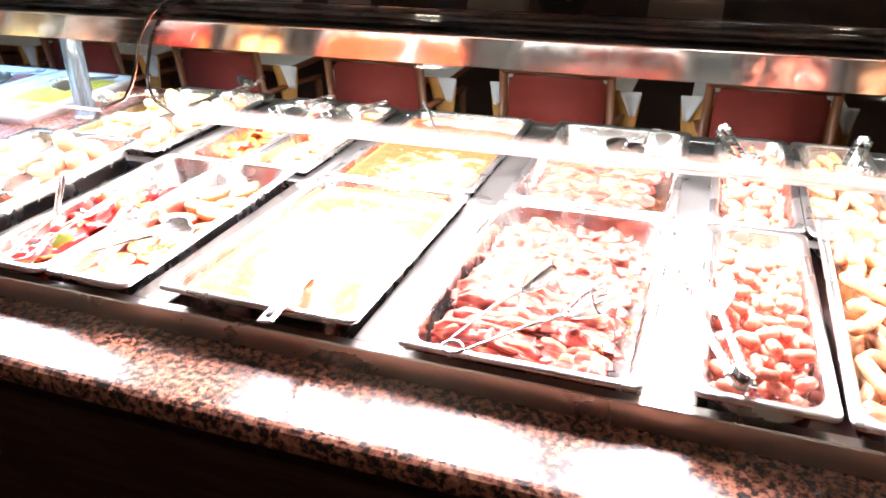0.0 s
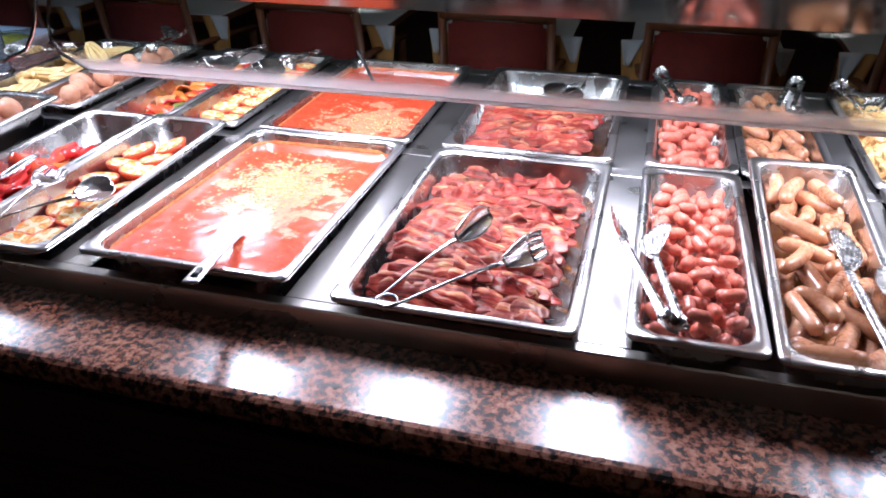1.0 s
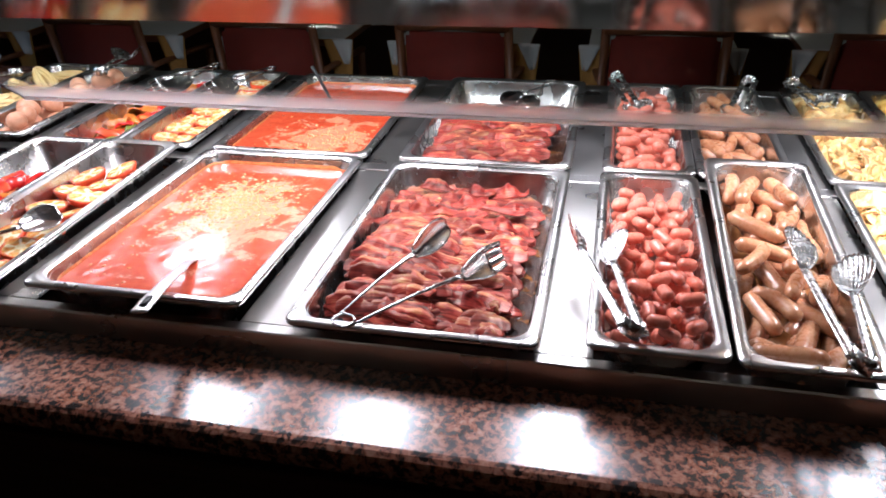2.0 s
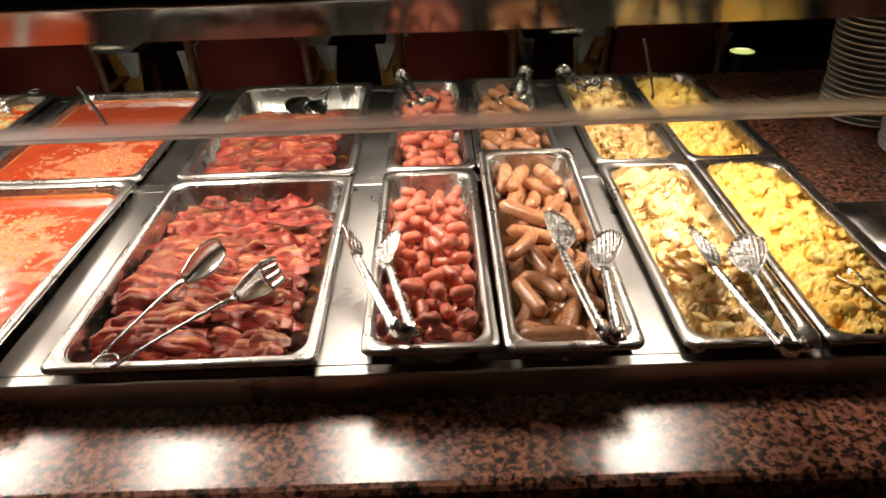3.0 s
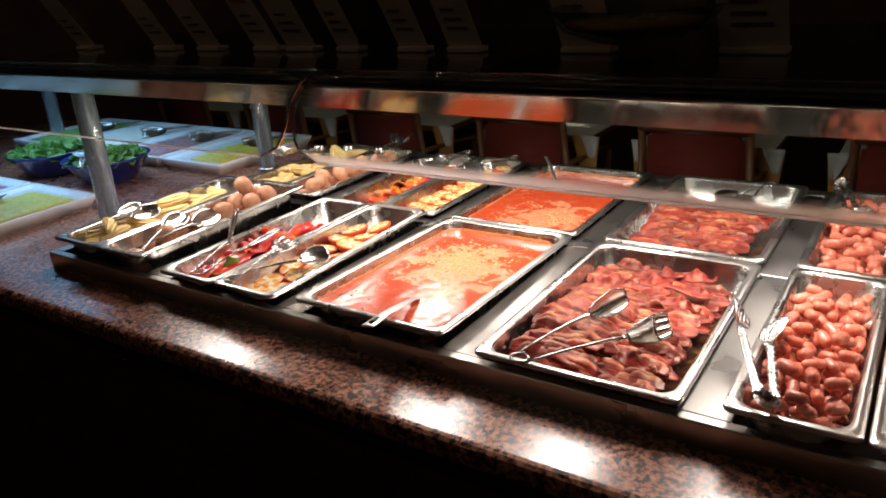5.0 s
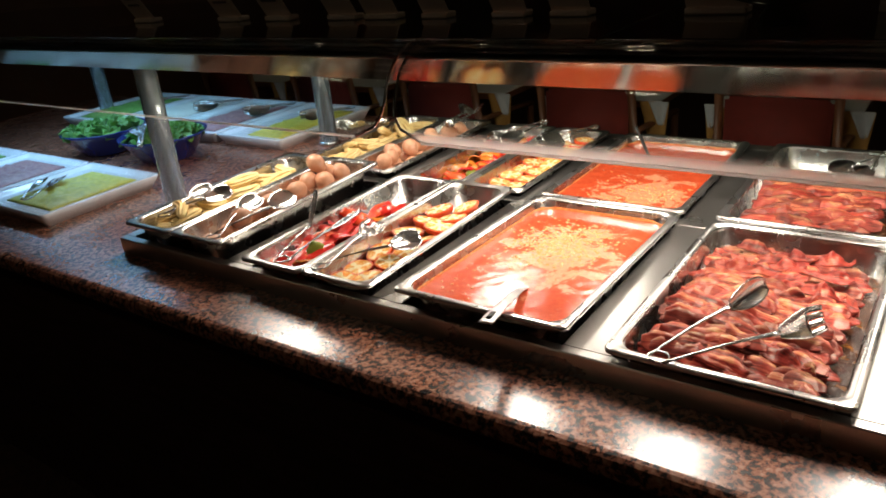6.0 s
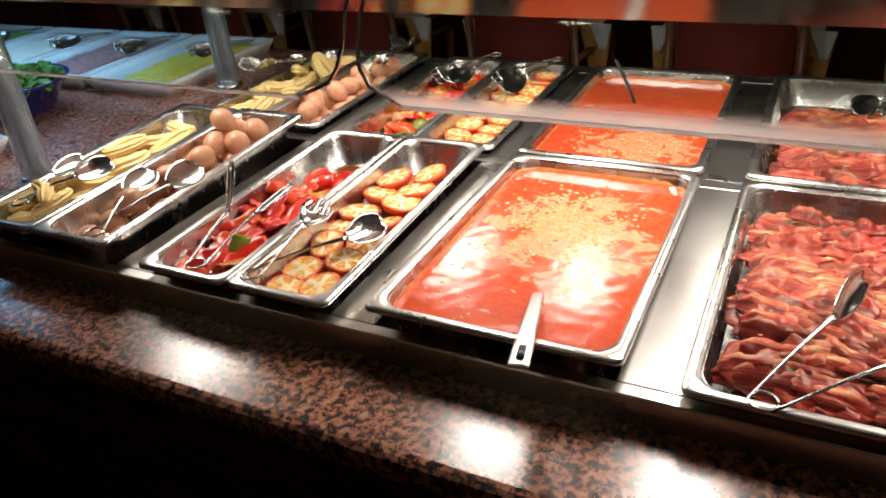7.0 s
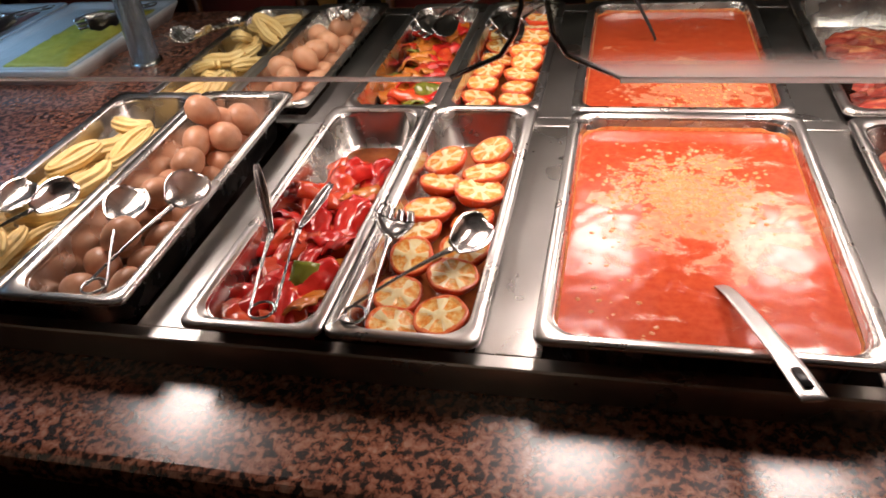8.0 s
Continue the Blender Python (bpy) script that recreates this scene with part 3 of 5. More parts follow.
# ---- food pans ----
PAN_RINGS = [(0.006, -0.006, 0.012), (0.0, -0.0055, 0.014), (0.0, -0.001, 0.014), (0.002, 0.0012, 0.014), (0.012, 0.0012, 0.022), (0.0155, -0.002, 0.030),
             (0.0175, -0.012, 0.036), (0.0235, -0.054, 0.040), (0.032, -0.0635, 0.034), (0.045, -0.0650, 0.025)]
PAN_OUTER = [(0.006, -0.006, 0.012), (0.0165, -0.0062, 0.034), (0.0225, -0.056, 0.041), (0.032, -0.067, 0.035), (0.045, -0.0675, 0.025)]
PAN_MESH = {}


def food_pan(x, y, w, z_front, z_back, label, d=0.53, lean=0.0):
    """A gastronorm pan, its basin and its rolled rim; x, y is its near left corner."""
    key = (round(w, 3), round(d, 3))
    if key not in PAN_MESH:
        inner = lofted(w, d, PAN_RINGS[5:])
        ov, of = lofted(w, d, PAN_OUTER[1:])
        rim = lofted(w, d, PAN_OUTER[1::-1] + PAN_RINGS[1:6], caps=(False, False))
        PAN_MESH[key] = mesh("basin", *join(inner, (ov, [f[::-1] for f in of])), PAN_STEEL), mesh("rolled_rim", *rim, RIM_STEEL)
    ob = thing("food_pan", (x, y, z_front), label, "food pan", "steel pans in the food warmer")
    m = pose(x, y, z_front, math.degrees(math.atan2(z_back - z_front, d)), 0, lean)
    ob.matrix_world = m
    for me in PAN_MESH[key]:
        new(me.name, me).parent = ob
    return m


def pool(name, m, w, depth, mat, label, category, d=0.53, wave=0.001, nx=28, ny=48):
    """A liquid that fills a pan to some depth under its rim, with a slightly uneven top and a real body."""
    t = min(1.0, (depth - 0.012) / 0.042)
    ins = 0.0178 + 0.0058 * max(t, 0) + 0.0015
    x0, x1, y0, y1 = ins, w - ins, ins, d - ins
    r = 0.034
    rows = []
    for j in range(ny + 1):
        v = y0 + (y1 - y0) * j / ny
        e = min(v - y0, y1 - v)
        cut = r - math.sqrt(max(r * r - (r - e) ** 2, 0)) if e < r else 0
        rows.append([(x0 + cut + (x1 - x0 - 2 * cut) * i / nx, v,
                      -depth + wave * noise.noise(Vector((i * 0.5, j * 0.5, w)))) for i in range(nx + 1)])
    P = np.array(rows).transpose(1, 0, 2)
    verts = list(P.reshape(-1, 3)) + [(v[0], v[1], v[2] - 0.006) for v in P.reshape(-1, 3)]
    k, nv = (nx + 1) * (ny + 1), ny + 1
    faces = []
    for i in range(nx):
        for j in range(ny):
            a, b, c, e = i * nv + j, (i + 1) * nv + j, (i + 1) * nv + j + 1, i * nv + j + 1
            faces += [(a, b, c, e), (k + e, k + c, k + b, k + a)]
    ob = new(name, mesh(name, verts, faces, mat))
    ob.matrix_world = m
    return tagged(ob, label, category, kind="stuff")


def heap(n, w, meshes, m, size, floor_z, y0=0.05, y1=0.48, x_in=0.034, flat=0.25, tilt=18, along=None, slope=None, scale=(0.9, 1.1), seed=1, name="piece", tags=("", "", ""), half=0.0):
    """Drops n pieces into a pan one by one, each at the lowest of some spots tried. along: the heading kept to, with some spread;
    half: half the length between the ends of a long piece, whose thickness size then is."""
    rnd = random.Random(seed)
    cell = 0.006
    H = {}

    def height(x, y):
        return H.get((int(x / cell), int(y / cell)), -1.0)

    for k in range(n):
        best = None
        for _ in range(26 if half else 14):
            a = rnd.uniform(0, 360) if along is None else rnd.gauss(*along)
            cx, cy = math.cos(radians(a)), math.sin(radians(a))
            mx, my = x_in + half * abs(cx) * 0.75, half * abs(cy) * 0.75
            if w - 2 * mx < 0.01:
                continue
            x, y = rnd.uniform(mx, w - mx), rnd.uniform(y0 + my, y1 - my)
            base = floor_z + (slope(x / w, y) if slope else 0)
            spots = [(x + t * half * cx + u * size * 0.42 * -cy, y + t * half * cy + u * size * 0.42 * cx) for t in ((-1, -0.5, 0, 0.5, 1) if half else (-0.5, 0, 0.5)) for u in (-1, 0, 1)]
            h = max(base, max(height(*p) for p in spots))
            score = h - (slope(x / w, y) * 0.9 if slope else 0)
            if best is None or score < best[0]:
                best = (score, h, x, y, a)
        if best is None:
            continue
        _, h, x, y, a = best
        ob = new(name, rnd.choice(meshes))
        ob.matrix_world = m @ pose(x, y, h + size * flat, rnd.gauss(0, tilt), rnd.gauss(0, tilt), a) @ Matrix.Scale(rnd.uniform(*scale), 4)
        tagged(ob, *tags)
        cx, cy = math.cos(radians(a)), math.sin(radians(a))
        reach = size * (0.50 if half else 0.55)
        steps = 5 if half else 1
        for t in (np.linspace(-1, 1, steps) if half else (0,)):
            px, py = x + t * half * cx, y + t * half * cy
            q = int(reach / cell) + 1
            for i in range(-q, q + 1):
                for j in range(-q, q + 1):
                    if (i * i + j * j) * cell * cell <= reach * reach:
                        c = (int(px / cell) + i, int(py / cell) + j)
                        H[c] = max(H.get(c, -1.0), h + (size * 0.72 if half else size * flat * 1.1))


P_PASTRY = food_pan(-1.160, 0.0, 0.164, 0.925, 0.935, "steel pan of golden ridged fried pastries with tongs")
P_EGGS = food_pan(-0.997, 0.0, 0.164, 0.925, 0.938, "steel pan of brown boiled eggs, with a serving tong")
P_PEPPER = food_pan(-0.767, -0.004, 0.164, 0.909, 0.915, "steel pan half full of roasted red peppers")
P_TOMATO = food_pan(-0.600, -0.004, 0.164, 0.911, 0.918, "steel pan of grilled tomato halves")
P_BEANS = food_pan(-0.385, 0.004, 0.325, 0.917, 0.905, "wide steel pan of beans in tomato sauce")
P_BACON = food_pan(0.0, 0.0, 0.325, 0.903, 0.902, "wide steel pan of crisp fried bacon")
P_MINI = food_pan(0.378, -0.006, 0.162, 0.918, 0.908, "steel pan of small cocktail sausages")
P_SAUS = food_pan(0.545, -0.012, 0.162, 0.918, 0.946, "steel pan of browned sausages, propped up at one end")
P_POT = food_pan(0.758, 0.006, 0.163, 0.902, 0.907, "steel pan of fried potatoes with onion and herbs")
P_SCR = food_pan(0.925, 0.004, 0.163, 0.902, 0.906, "steel pan heaped with scrambled eggs")
BY = 0.545
Q_PASTRY = food_pan(-1.152, BY, 0.164, 0.905, 0.905, "steel pan of golden ridged fried pastries")
Q_EGGS = food_pan(-0.988, BY, 0.164, 0.907, 0.907, "steel pan full of boiled eggs")
Q_PEPPER = food_pan(-0.765, BY, 0.164, 0.902, 0.902, "steel pan of mixed roasted peppers")
Q_TOMATO = food_pan(-0.600, BY, 0.164, 0.902, 0.902, "steel pan of grilled tomato halves")
Q_BEANS = food_pan(-0.388, BY, 0.325, 0.902, 0.900, "wide steel pan of beans in tomato sauce")
Q_BACON = food_pan(0.0, BY, 0.325, 0.902, 0.902, "wide steel pan of fried bacon pushed to the front")
Q_MINI = food_pan(0.380, BY, 0.162, 0.902, 0.902, "steel pan of small cocktail sausages")
Q_SAUS = food_pan(0.545, BY, 0.162, 0.902, 0.902, "steel pan of browned sausages")
Q_POT = food_pan(0.758, BY, 0.163, 0.902, 0.902, "steel pan of fried potatoes with herbs")
Q_SCR = food_pan(0.925, BY, 0.163, 0.902, 0.902, "steel pan of scrambled eggs")


def capsule(length, radius, curve=0.0, n=10, pinch=0.0):
    pts, rad = [], []
    steps = 12
    for k in range(steps + 1):
        t = -1 + 2 * k / steps
        e = max(0.0, abs(t) * length / 2 - (length / 2 - radius))
        rad.append(max(math.sqrt(max(radius ** 2 - e ** 2, 0)), radius * 0.16) * (1 - pinch * t * t))
        pts.append((t * length / 2, curve * (t * t - 0.4), 0))
    return tube(pts, rad, n)


# beans in tomato sauce
def bean_cluster(m, cx, cy, sx, sy, depth, n, seed, label):
    rnd = random.Random(seed)
    pieces = []
    for _ in range(n):
        x, y = rnd.gauss(cx, sx), rnd.gauss(cy, sy)
        if not (0.035 < x < 0.29 and 0.035 < y < 0.495):
            continue
        v, f = lump(0.0052, 0.0038, 0.0034, 7, 5)
        mm = pose(x, y, -depth - 0.0002 + rnd.uniform(-0.0012, 0.0010), rnd.gauss(0, 20), rnd.gauss(0, 20), rnd.uniform(0, 360))
        pieces.append(([mm @ Vector(q) for q in v], f))
    ob = new("baked_beans", mesh("baked_beans", *join(*pieces), BEAN))
    ob.matrix_world = m
    tagged(ob, label, "beans", kind="stuff")


pool("tomato_sauce", P_BEANS, 0.325, 0.020, SAUCE, "orange-red tomato bean sauce with a wrinkled skin", "sauce", wave=0.0006, nx=40, ny=64)
bean_cluster(P_BEANS, 0.155, 0.335, 0.046, 0.048, 0.0221, 800, 3, "pale baked beans floating in tomato sauce")
bean_cluster(P_BEANS, 0.06, 0.09, 0.05, 0.06, 0.0230, 50, 4, "scattered baked beans in tomato sauce")
pool("tomato_sauce", Q_BEANS, 0.325, 0.018, SAUCE_FAR, "orange-red tomato bean sauce with floating beans", "sauce", nx=40, ny=64)
bean_cluster(Q_BEANS, 0.205, 0.12, 0.05, 0.05, 0.0206, 420, 5, "pale baked beans floating in tomato sauce")


def dried_edge(m, w, depth, label, d=0.53, seed=0):
    """A thin crust of dried sauce on the walls, just above the sauce."""
    t = (depth - 0.012) / 0.042
    ins = 0.0175 + 0.006 * t
    low, high = rounded(w, d, ins + 0.0016, 0.036, 14), rounded(w, d, ins - 0.0002, 0.037, 14)
    n = len(low)
    verts = []
    for k in range(n):
        q = 0.0035 + 0.004 * noise.noise(Vector((low[k][0] * 60, low[k][1] * 60, seed)))
        verts += [(*low[k], -depth - 0.001), (*low[k], -depth + 0.001), (*high[k], -depth + max(q, 0.0015))]
    faces = []
    for k in range(n):
        a, b = 3 * k, 3 * ((k + 1) % n)
        faces += [(a, b, b + 1, a + 1), (a + 1, b + 1, b + 2, a + 2)]
    ob = new("dried_sauce", mesh("dried_sauce", verts, faces, SAUCE_CRUST))
    ob.matrix_world = m
    tagged(ob, label, "sauce", kind="stuff")


dried_edge(P_BEANS, 0.325, 0.020, "dried orange sauce crust along the pan walls", seed=1)
dried_edge(Q_BEANS, 0.325, 0.018, "dried orange sauce crust along the pan walls", seed=2)


# bacon
def bacon_slice(length, width, seed, wave=1.0):
    """A thin rasher, its far edge crimped into ruffles, its ends curled down."""
    rnd = random.Random(seed)
    ph = [rnd.uniform(0, 6.3) for _ in range(3)]
    nu, nv = 64, 7
    grid = []
    for i in range(nu):
        u = i / (nu - 1) - 0.5
        x = u * length
        taper = min(1.0, 0.45 + 5 * (0.5 - abs(u)))
        lean = 0.0060 * noise.noise(Vector((x * 42, seed, 8))) + 0.0016 * noise.noise(Vector((x * 120, seed, 9)))
        row = []
        for j in range(nv):
            v = j / (nv - 1) - 0.5
            top = (v + 0.5) ** 1.4
            y = v * width * taper * (1 + 0.15 * math.sin(7 * u + ph[0])) + 0.005 * math.sin(5 * u + ph[1]) + wave * lean * top
            ruff = 0.0050 * noise.noise(Vector((x * 40, v * 1.3, seed))) + 0.0016 * noise.noise(Vector((x * 95, v * 2.2, seed)))
            z = wave * ruff * (0.35 + top) - 0.0015 * top * top - 1.2 * x * x + 0.003 * math.sin(6 * u + ph[2])
            row.append((x, y, z))
        grid.append(row)
    return sheet(grid, 0.0013)


BACON_MESHES = [mesh("bacon_slice", *bacon_slice(0.128 + 0.010 * (k % 4), 0.029 + 0.002 * (k % 5), 50 + k, 0.95), BACON) for k in range(18)]
BACON_CRISP = [mesh("bacon_slice", *bacon_slice(0.08 + 0.012 * (k % 4), 0.020 + 0.003 * (k % 4), 80 + k, 2.3), BACON) for k in range(10)]


def bacon_pile(m, y0, y1, height, seed, columns=((0.110, 1), (0.205, 4)), step=0.0045, meshes=BACON_MESHES, lift=23):
    rnd = random.Random(seed)
    for cx, turn in columns:
        y = y1
        while y > y0:
            ob = new("bacon_slice", rnd.choice(meshes))
            k = (y - y0) / (y1 - y0)
            z = height(cx, k) + rnd.uniform(-0.002, 0.002)
            ob.matrix_world = m @ pose(cx + rnd.uniform(-0.012, 0.012), y, z, lift + rnd.gauss(0, 8), rnd.gauss(0, 4), turn + rnd.gauss(0, 12))
            tagged(ob, "crisp streaky fried bacon slice in the pan", "bacon", "bacon slices")
            y -= step * rnd.uniform(0.7, 1.3)


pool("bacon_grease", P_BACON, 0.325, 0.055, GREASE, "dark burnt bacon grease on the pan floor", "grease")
bacon_pile(P_BACON, 0.06, 0.475, lambda x, k: -0.034 + 0.030 * math.sin(math.pi * min(1, k * 1.15 + 0.12)) - 0.010 * (x > 0.16), 11)
bacon_pile(P_BACON, 0.05, 0.18, lambda x, k: -0.036 + 0.012 * k, 12, columns=((0.13, -6), (0.225, 8)), step=0.010, meshes=BACON_CRISP, lift=28)
bacon_pile(P_BACON, 0.10, 0.44, lambda x, k: -0.016 + 0.008 * k, 14, columns=((0.11, -4), (0.16, 6), (0.21, 4)), step=0.052, meshes=BACON_CRISP, lift=24)
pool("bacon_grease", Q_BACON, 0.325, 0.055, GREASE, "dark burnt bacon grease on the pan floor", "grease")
bacon_pile(Q_BACON, 0.05, 0.36, lambda x, k: -0.022 + 0.016 * math.sin(math.pi * k), 13, step=0.0098)

# sausages
MINI_MESHES = [mesh("cocktail_sausage", *capsule(0.0315 + 0.003 * (k % 3), 0.0094 + 0.0006 * (k % 2), 0.0015 * (k % 3), 12), MINI) for k in range(6)]
MINI_TAGS = ("small glossy pink cocktail sausage in the pan", "sausage", "cocktail sausages")
heap(185, 0.162, MINI_MESHES, P_MINI, 0.0185, -0.054, 0.030, 0.47, 0.028, flat=0.45, scale=(0.82, 0.98), tilt=9, seed=21, name="cocktail_sausage", tags=MINI_TAGS, half=0.0105,
     slope=lambda u, y: 0.012 * math.sin(math.pi * min(1, (y + 0.04) / 0.46)) - (0.02 if y > 0.42 else 0))
heap(118, 0.162, MINI_MESHES, Q_MINI, 0.0205, -0.056, 0.030, 0.46, 0.030, flat=0.45, tilt=9, seed=22, name="cocktail_sausage", tags=MINI_TAGS, half=0.0105, slope=lambda u, y: 0.01)
SAUS_MESHES = [mesh("sausage", *capsule(0.076 + 0.006 * (k % 3), 0.0110 + 0.0008 * (k % 2), 0.006 * (k % 4 - 1), 14, 0.10), SAUSAGE) for k in range(7)]
pool("sausage_broth", P_SAUS, 0.162, 0.042, BROTH, "thin brown greasy broth round the sausages", "broth")
SAUS_TAGS = ("plump browned glossy sausage in the pan", "sausage", "browned sausages")
heap(46, 0.162, SAUS_MESHES, P_SAUS, 0.022, -0.062, 0.032, 0.50, 0.032, flat=0.45, tilt=6, along=(105, 38), seed=23, name="sausage", tags=SAUS_TAGS, half=0.029,
     slope=lambda u, y: 0.014 * min(1, y / 0.35))
heap(34, 0.162, SAUS_MESHES, Q_SAUS, 0.022, -0.058, 0.032, 0.48, 0.032, flat=0.45, tilt=6, along=(100, 30), seed=24, name="sausage", tags=SAUS_TAGS, half=0.029, slope=lambda u, y: 0.016)

# potatoes, onion, herbs
def potato_slice(seed):
    """A soft curled slice with an uneven outline."""
    rnd = random.Random(seed)
    ph, R, c = [rnd.uniform(0, 6.3) for _ in range(4)], rnd.uniform(0.016, 0.024), rnd.uniform(-4, 2)
    n, verts, faces = 18, [], []
    prof = [(0.02, 0.0022), (0.5, 0.0026), (0.85, 0.0024), (1.0, 0.0), (0.86, -0.0022), (0.5, -0.0024), (0.02, -0.0022)]
    for r, z in prof:
        for i in range(n):
            a = 2 * math.pi * i / n
            q = R * r * (1 + 0.16 * math.sin(2 * a + ph[0]) + 0.07 * math.sin(3 * a + ph[1]) + 0.05 * math.sin(7 * a + ph[2]))
            x, y = q * math.cos(a), 0.78 * q * math.sin(a)
            verts.append((x, y, z + c * x * x + 0.0016 * math.sin(170 * x + 120 * y + ph[3])))
    for k in range(len(prof) - 1):
        for i in range(n):
            j = (i + 1) % n
            faces.append((k * n + j, k * n + i, (k + 1) * n + i, (k + 1) * n + j))
    return verts, faces


POT_MESHES = [mesh("potato_slice", *potato_slice(k), POTATO) for k in range(12)]


def onion_strip(seed):
    rnd = random.Random(seed)
    a = rnd.uniform(0.5, 1.4)
    grid = [[(0.025 * math.sin(a * t) / a, 0.0035 * s + 0.002 * math.sin(5 * t + seed), 0.025 * (math.cos(a * t) - 1) / a + 0.002 * s * math.sin(3 * t)) for s in (-1, 0, 1)] for t in np.linspace(-1, 1, 12)]
    return sheet(grid, 0.0012)


ONION_MESHES = [mesh("onion_strip", *onion_strip(k), ONION) for k in range(5)]
for mm, k, sd in ((P_POT, 30, 31), (Q_POT, 28, 32)):
    heap(k, 0.163, POT_MESHES, mm, 0.034, -0.027, 0.04, 0.49, 0.038, flat=0.05, tilt=6, seed=sd, name="potato_slice",
         tags=("soft pale fried potato slice with browned edges", "potato", "fried potato slices"), slope=lambda u, y: 0.012)
    heap(16, 0.163, ONION_MESHES, mm, 0.030, -0.012, 0.05, 0.47, 0.036, flat=0.15, tilt=20, seed=sd + 5, name="onion_strip",
         tags=("thin browned fried onion strip", "onion", "fried onion strips"), slope=lambda u, y: 0.012)
rnd = random.Random(7)
flecks = []
for mm in (P_POT, Q_POT):
    for _ in range(160):
        v, f = lump(0.0016, 0.0008, 0.0005, 5, 3)
        q = mm @ pose(rnd.uniform(0.035, 0.128), rnd.uniform(0.05, 0.48), rnd.uniform(-0.013, -0.004), rnd.gauss(0, 30), 0, rnd.uniform(0, 360))
        flecks.append(([q @ Vector(p) for p in v], f))
tagged(put("herb_flecks", join(*flecks), HERB), "dried green herb flecks on the potatoes", "herbs", kind="stuff")


# scrambled eggs
def scramble(m, height, seed, mat=SCRAMBLE, name="scrambled_eggs", label="soft yellow scrambled eggs heaped in the pan", category="scrambled eggs", curds=150, size=0.80, squash=0.75):
    nx, ny = 84, 250
    w, d = 0.163, 0.53
    verts, faces = [], []
    for i in range(nx + 1):
        for j in range(ny + 1):
            x = 0.0205 + (w - 0.041) * i / nx
            y = 0.0175 + (d - 0.035) * j / ny
            e = min(i, nx - i) / nx * 2
            q = Vector((x * 38, y * 38, seed))
            r = noise.noise(q) * 0.010 + (0.4 - abs(noise.noise(q * 2.3))) * 0.016 + (0.3 - abs(noise.noise(q * 5.1))) * 0.011 + noise.noise(q * 11) * 0.0050 + noise.noise(q * 23) * 0.0020
            verts.append((x, y, min(-0.050 + (height(y) + 0.050) * min(1.0, 0.42 + e * 0.9) + r, 0.055)))
    for i in range(nx):
        for j in range(ny):
            a = i * (ny + 1) + j
            faces.append((a, a + ny + 1, a + ny + 2, a + 1))
    rnd = random.Random(seed)
    pieces = [(verts, faces)]
    for k in range(curds):
        x, y = rnd.uniform(0.04, 0.125), rnd.uniform(0.04, 0.49)
        s = rnd.uniform(0.006, 0.015) * size
        e = min(x - 0.02, 0.143 - x) / 0.06
        v, f = lump(s * 1.2, s, s * squash, 14, 9, 0.75, 3.1, k * 1.3 + seed)
        q = pose(x, y, -0.050 + (height(y) + 0.054) * min(1.0, 0.42 + e * 0.9) + rnd.uniform(-0.004, 0.004), rnd.gauss(0, 40), rnd.gauss(0, 40), rnd.uniform(0, 360))
        pieces.append(([q @ Vector(p) for p in v], f))
    ob = new(name, mesh(name, *join(*pieces), mat))
    ob.matrix_world = m
    tagged(ob, label, category, kind="stuff")


scramble(P_SCR, lambda y: -0.016 + 0.032 * math.sin(math.pi * min(1, y / 0.62 + 0.12)), 3)
scramble(Q_SCR, lambda y: -0.016 + 0.020 * math.sin(math.pi * min(1, y / 0.5)), 8)
for mm, sd in ((P_POT, 15), (Q_POT, 19)):
    scramble(mm, lambda y: -0.017 + 0.012 * math.sin(math.pi * min(1, y / 0.53)), sd, POTATO, "mashed_potato", "soft broken fried potato with onion", "potato", 200, 1.05, 0.34)


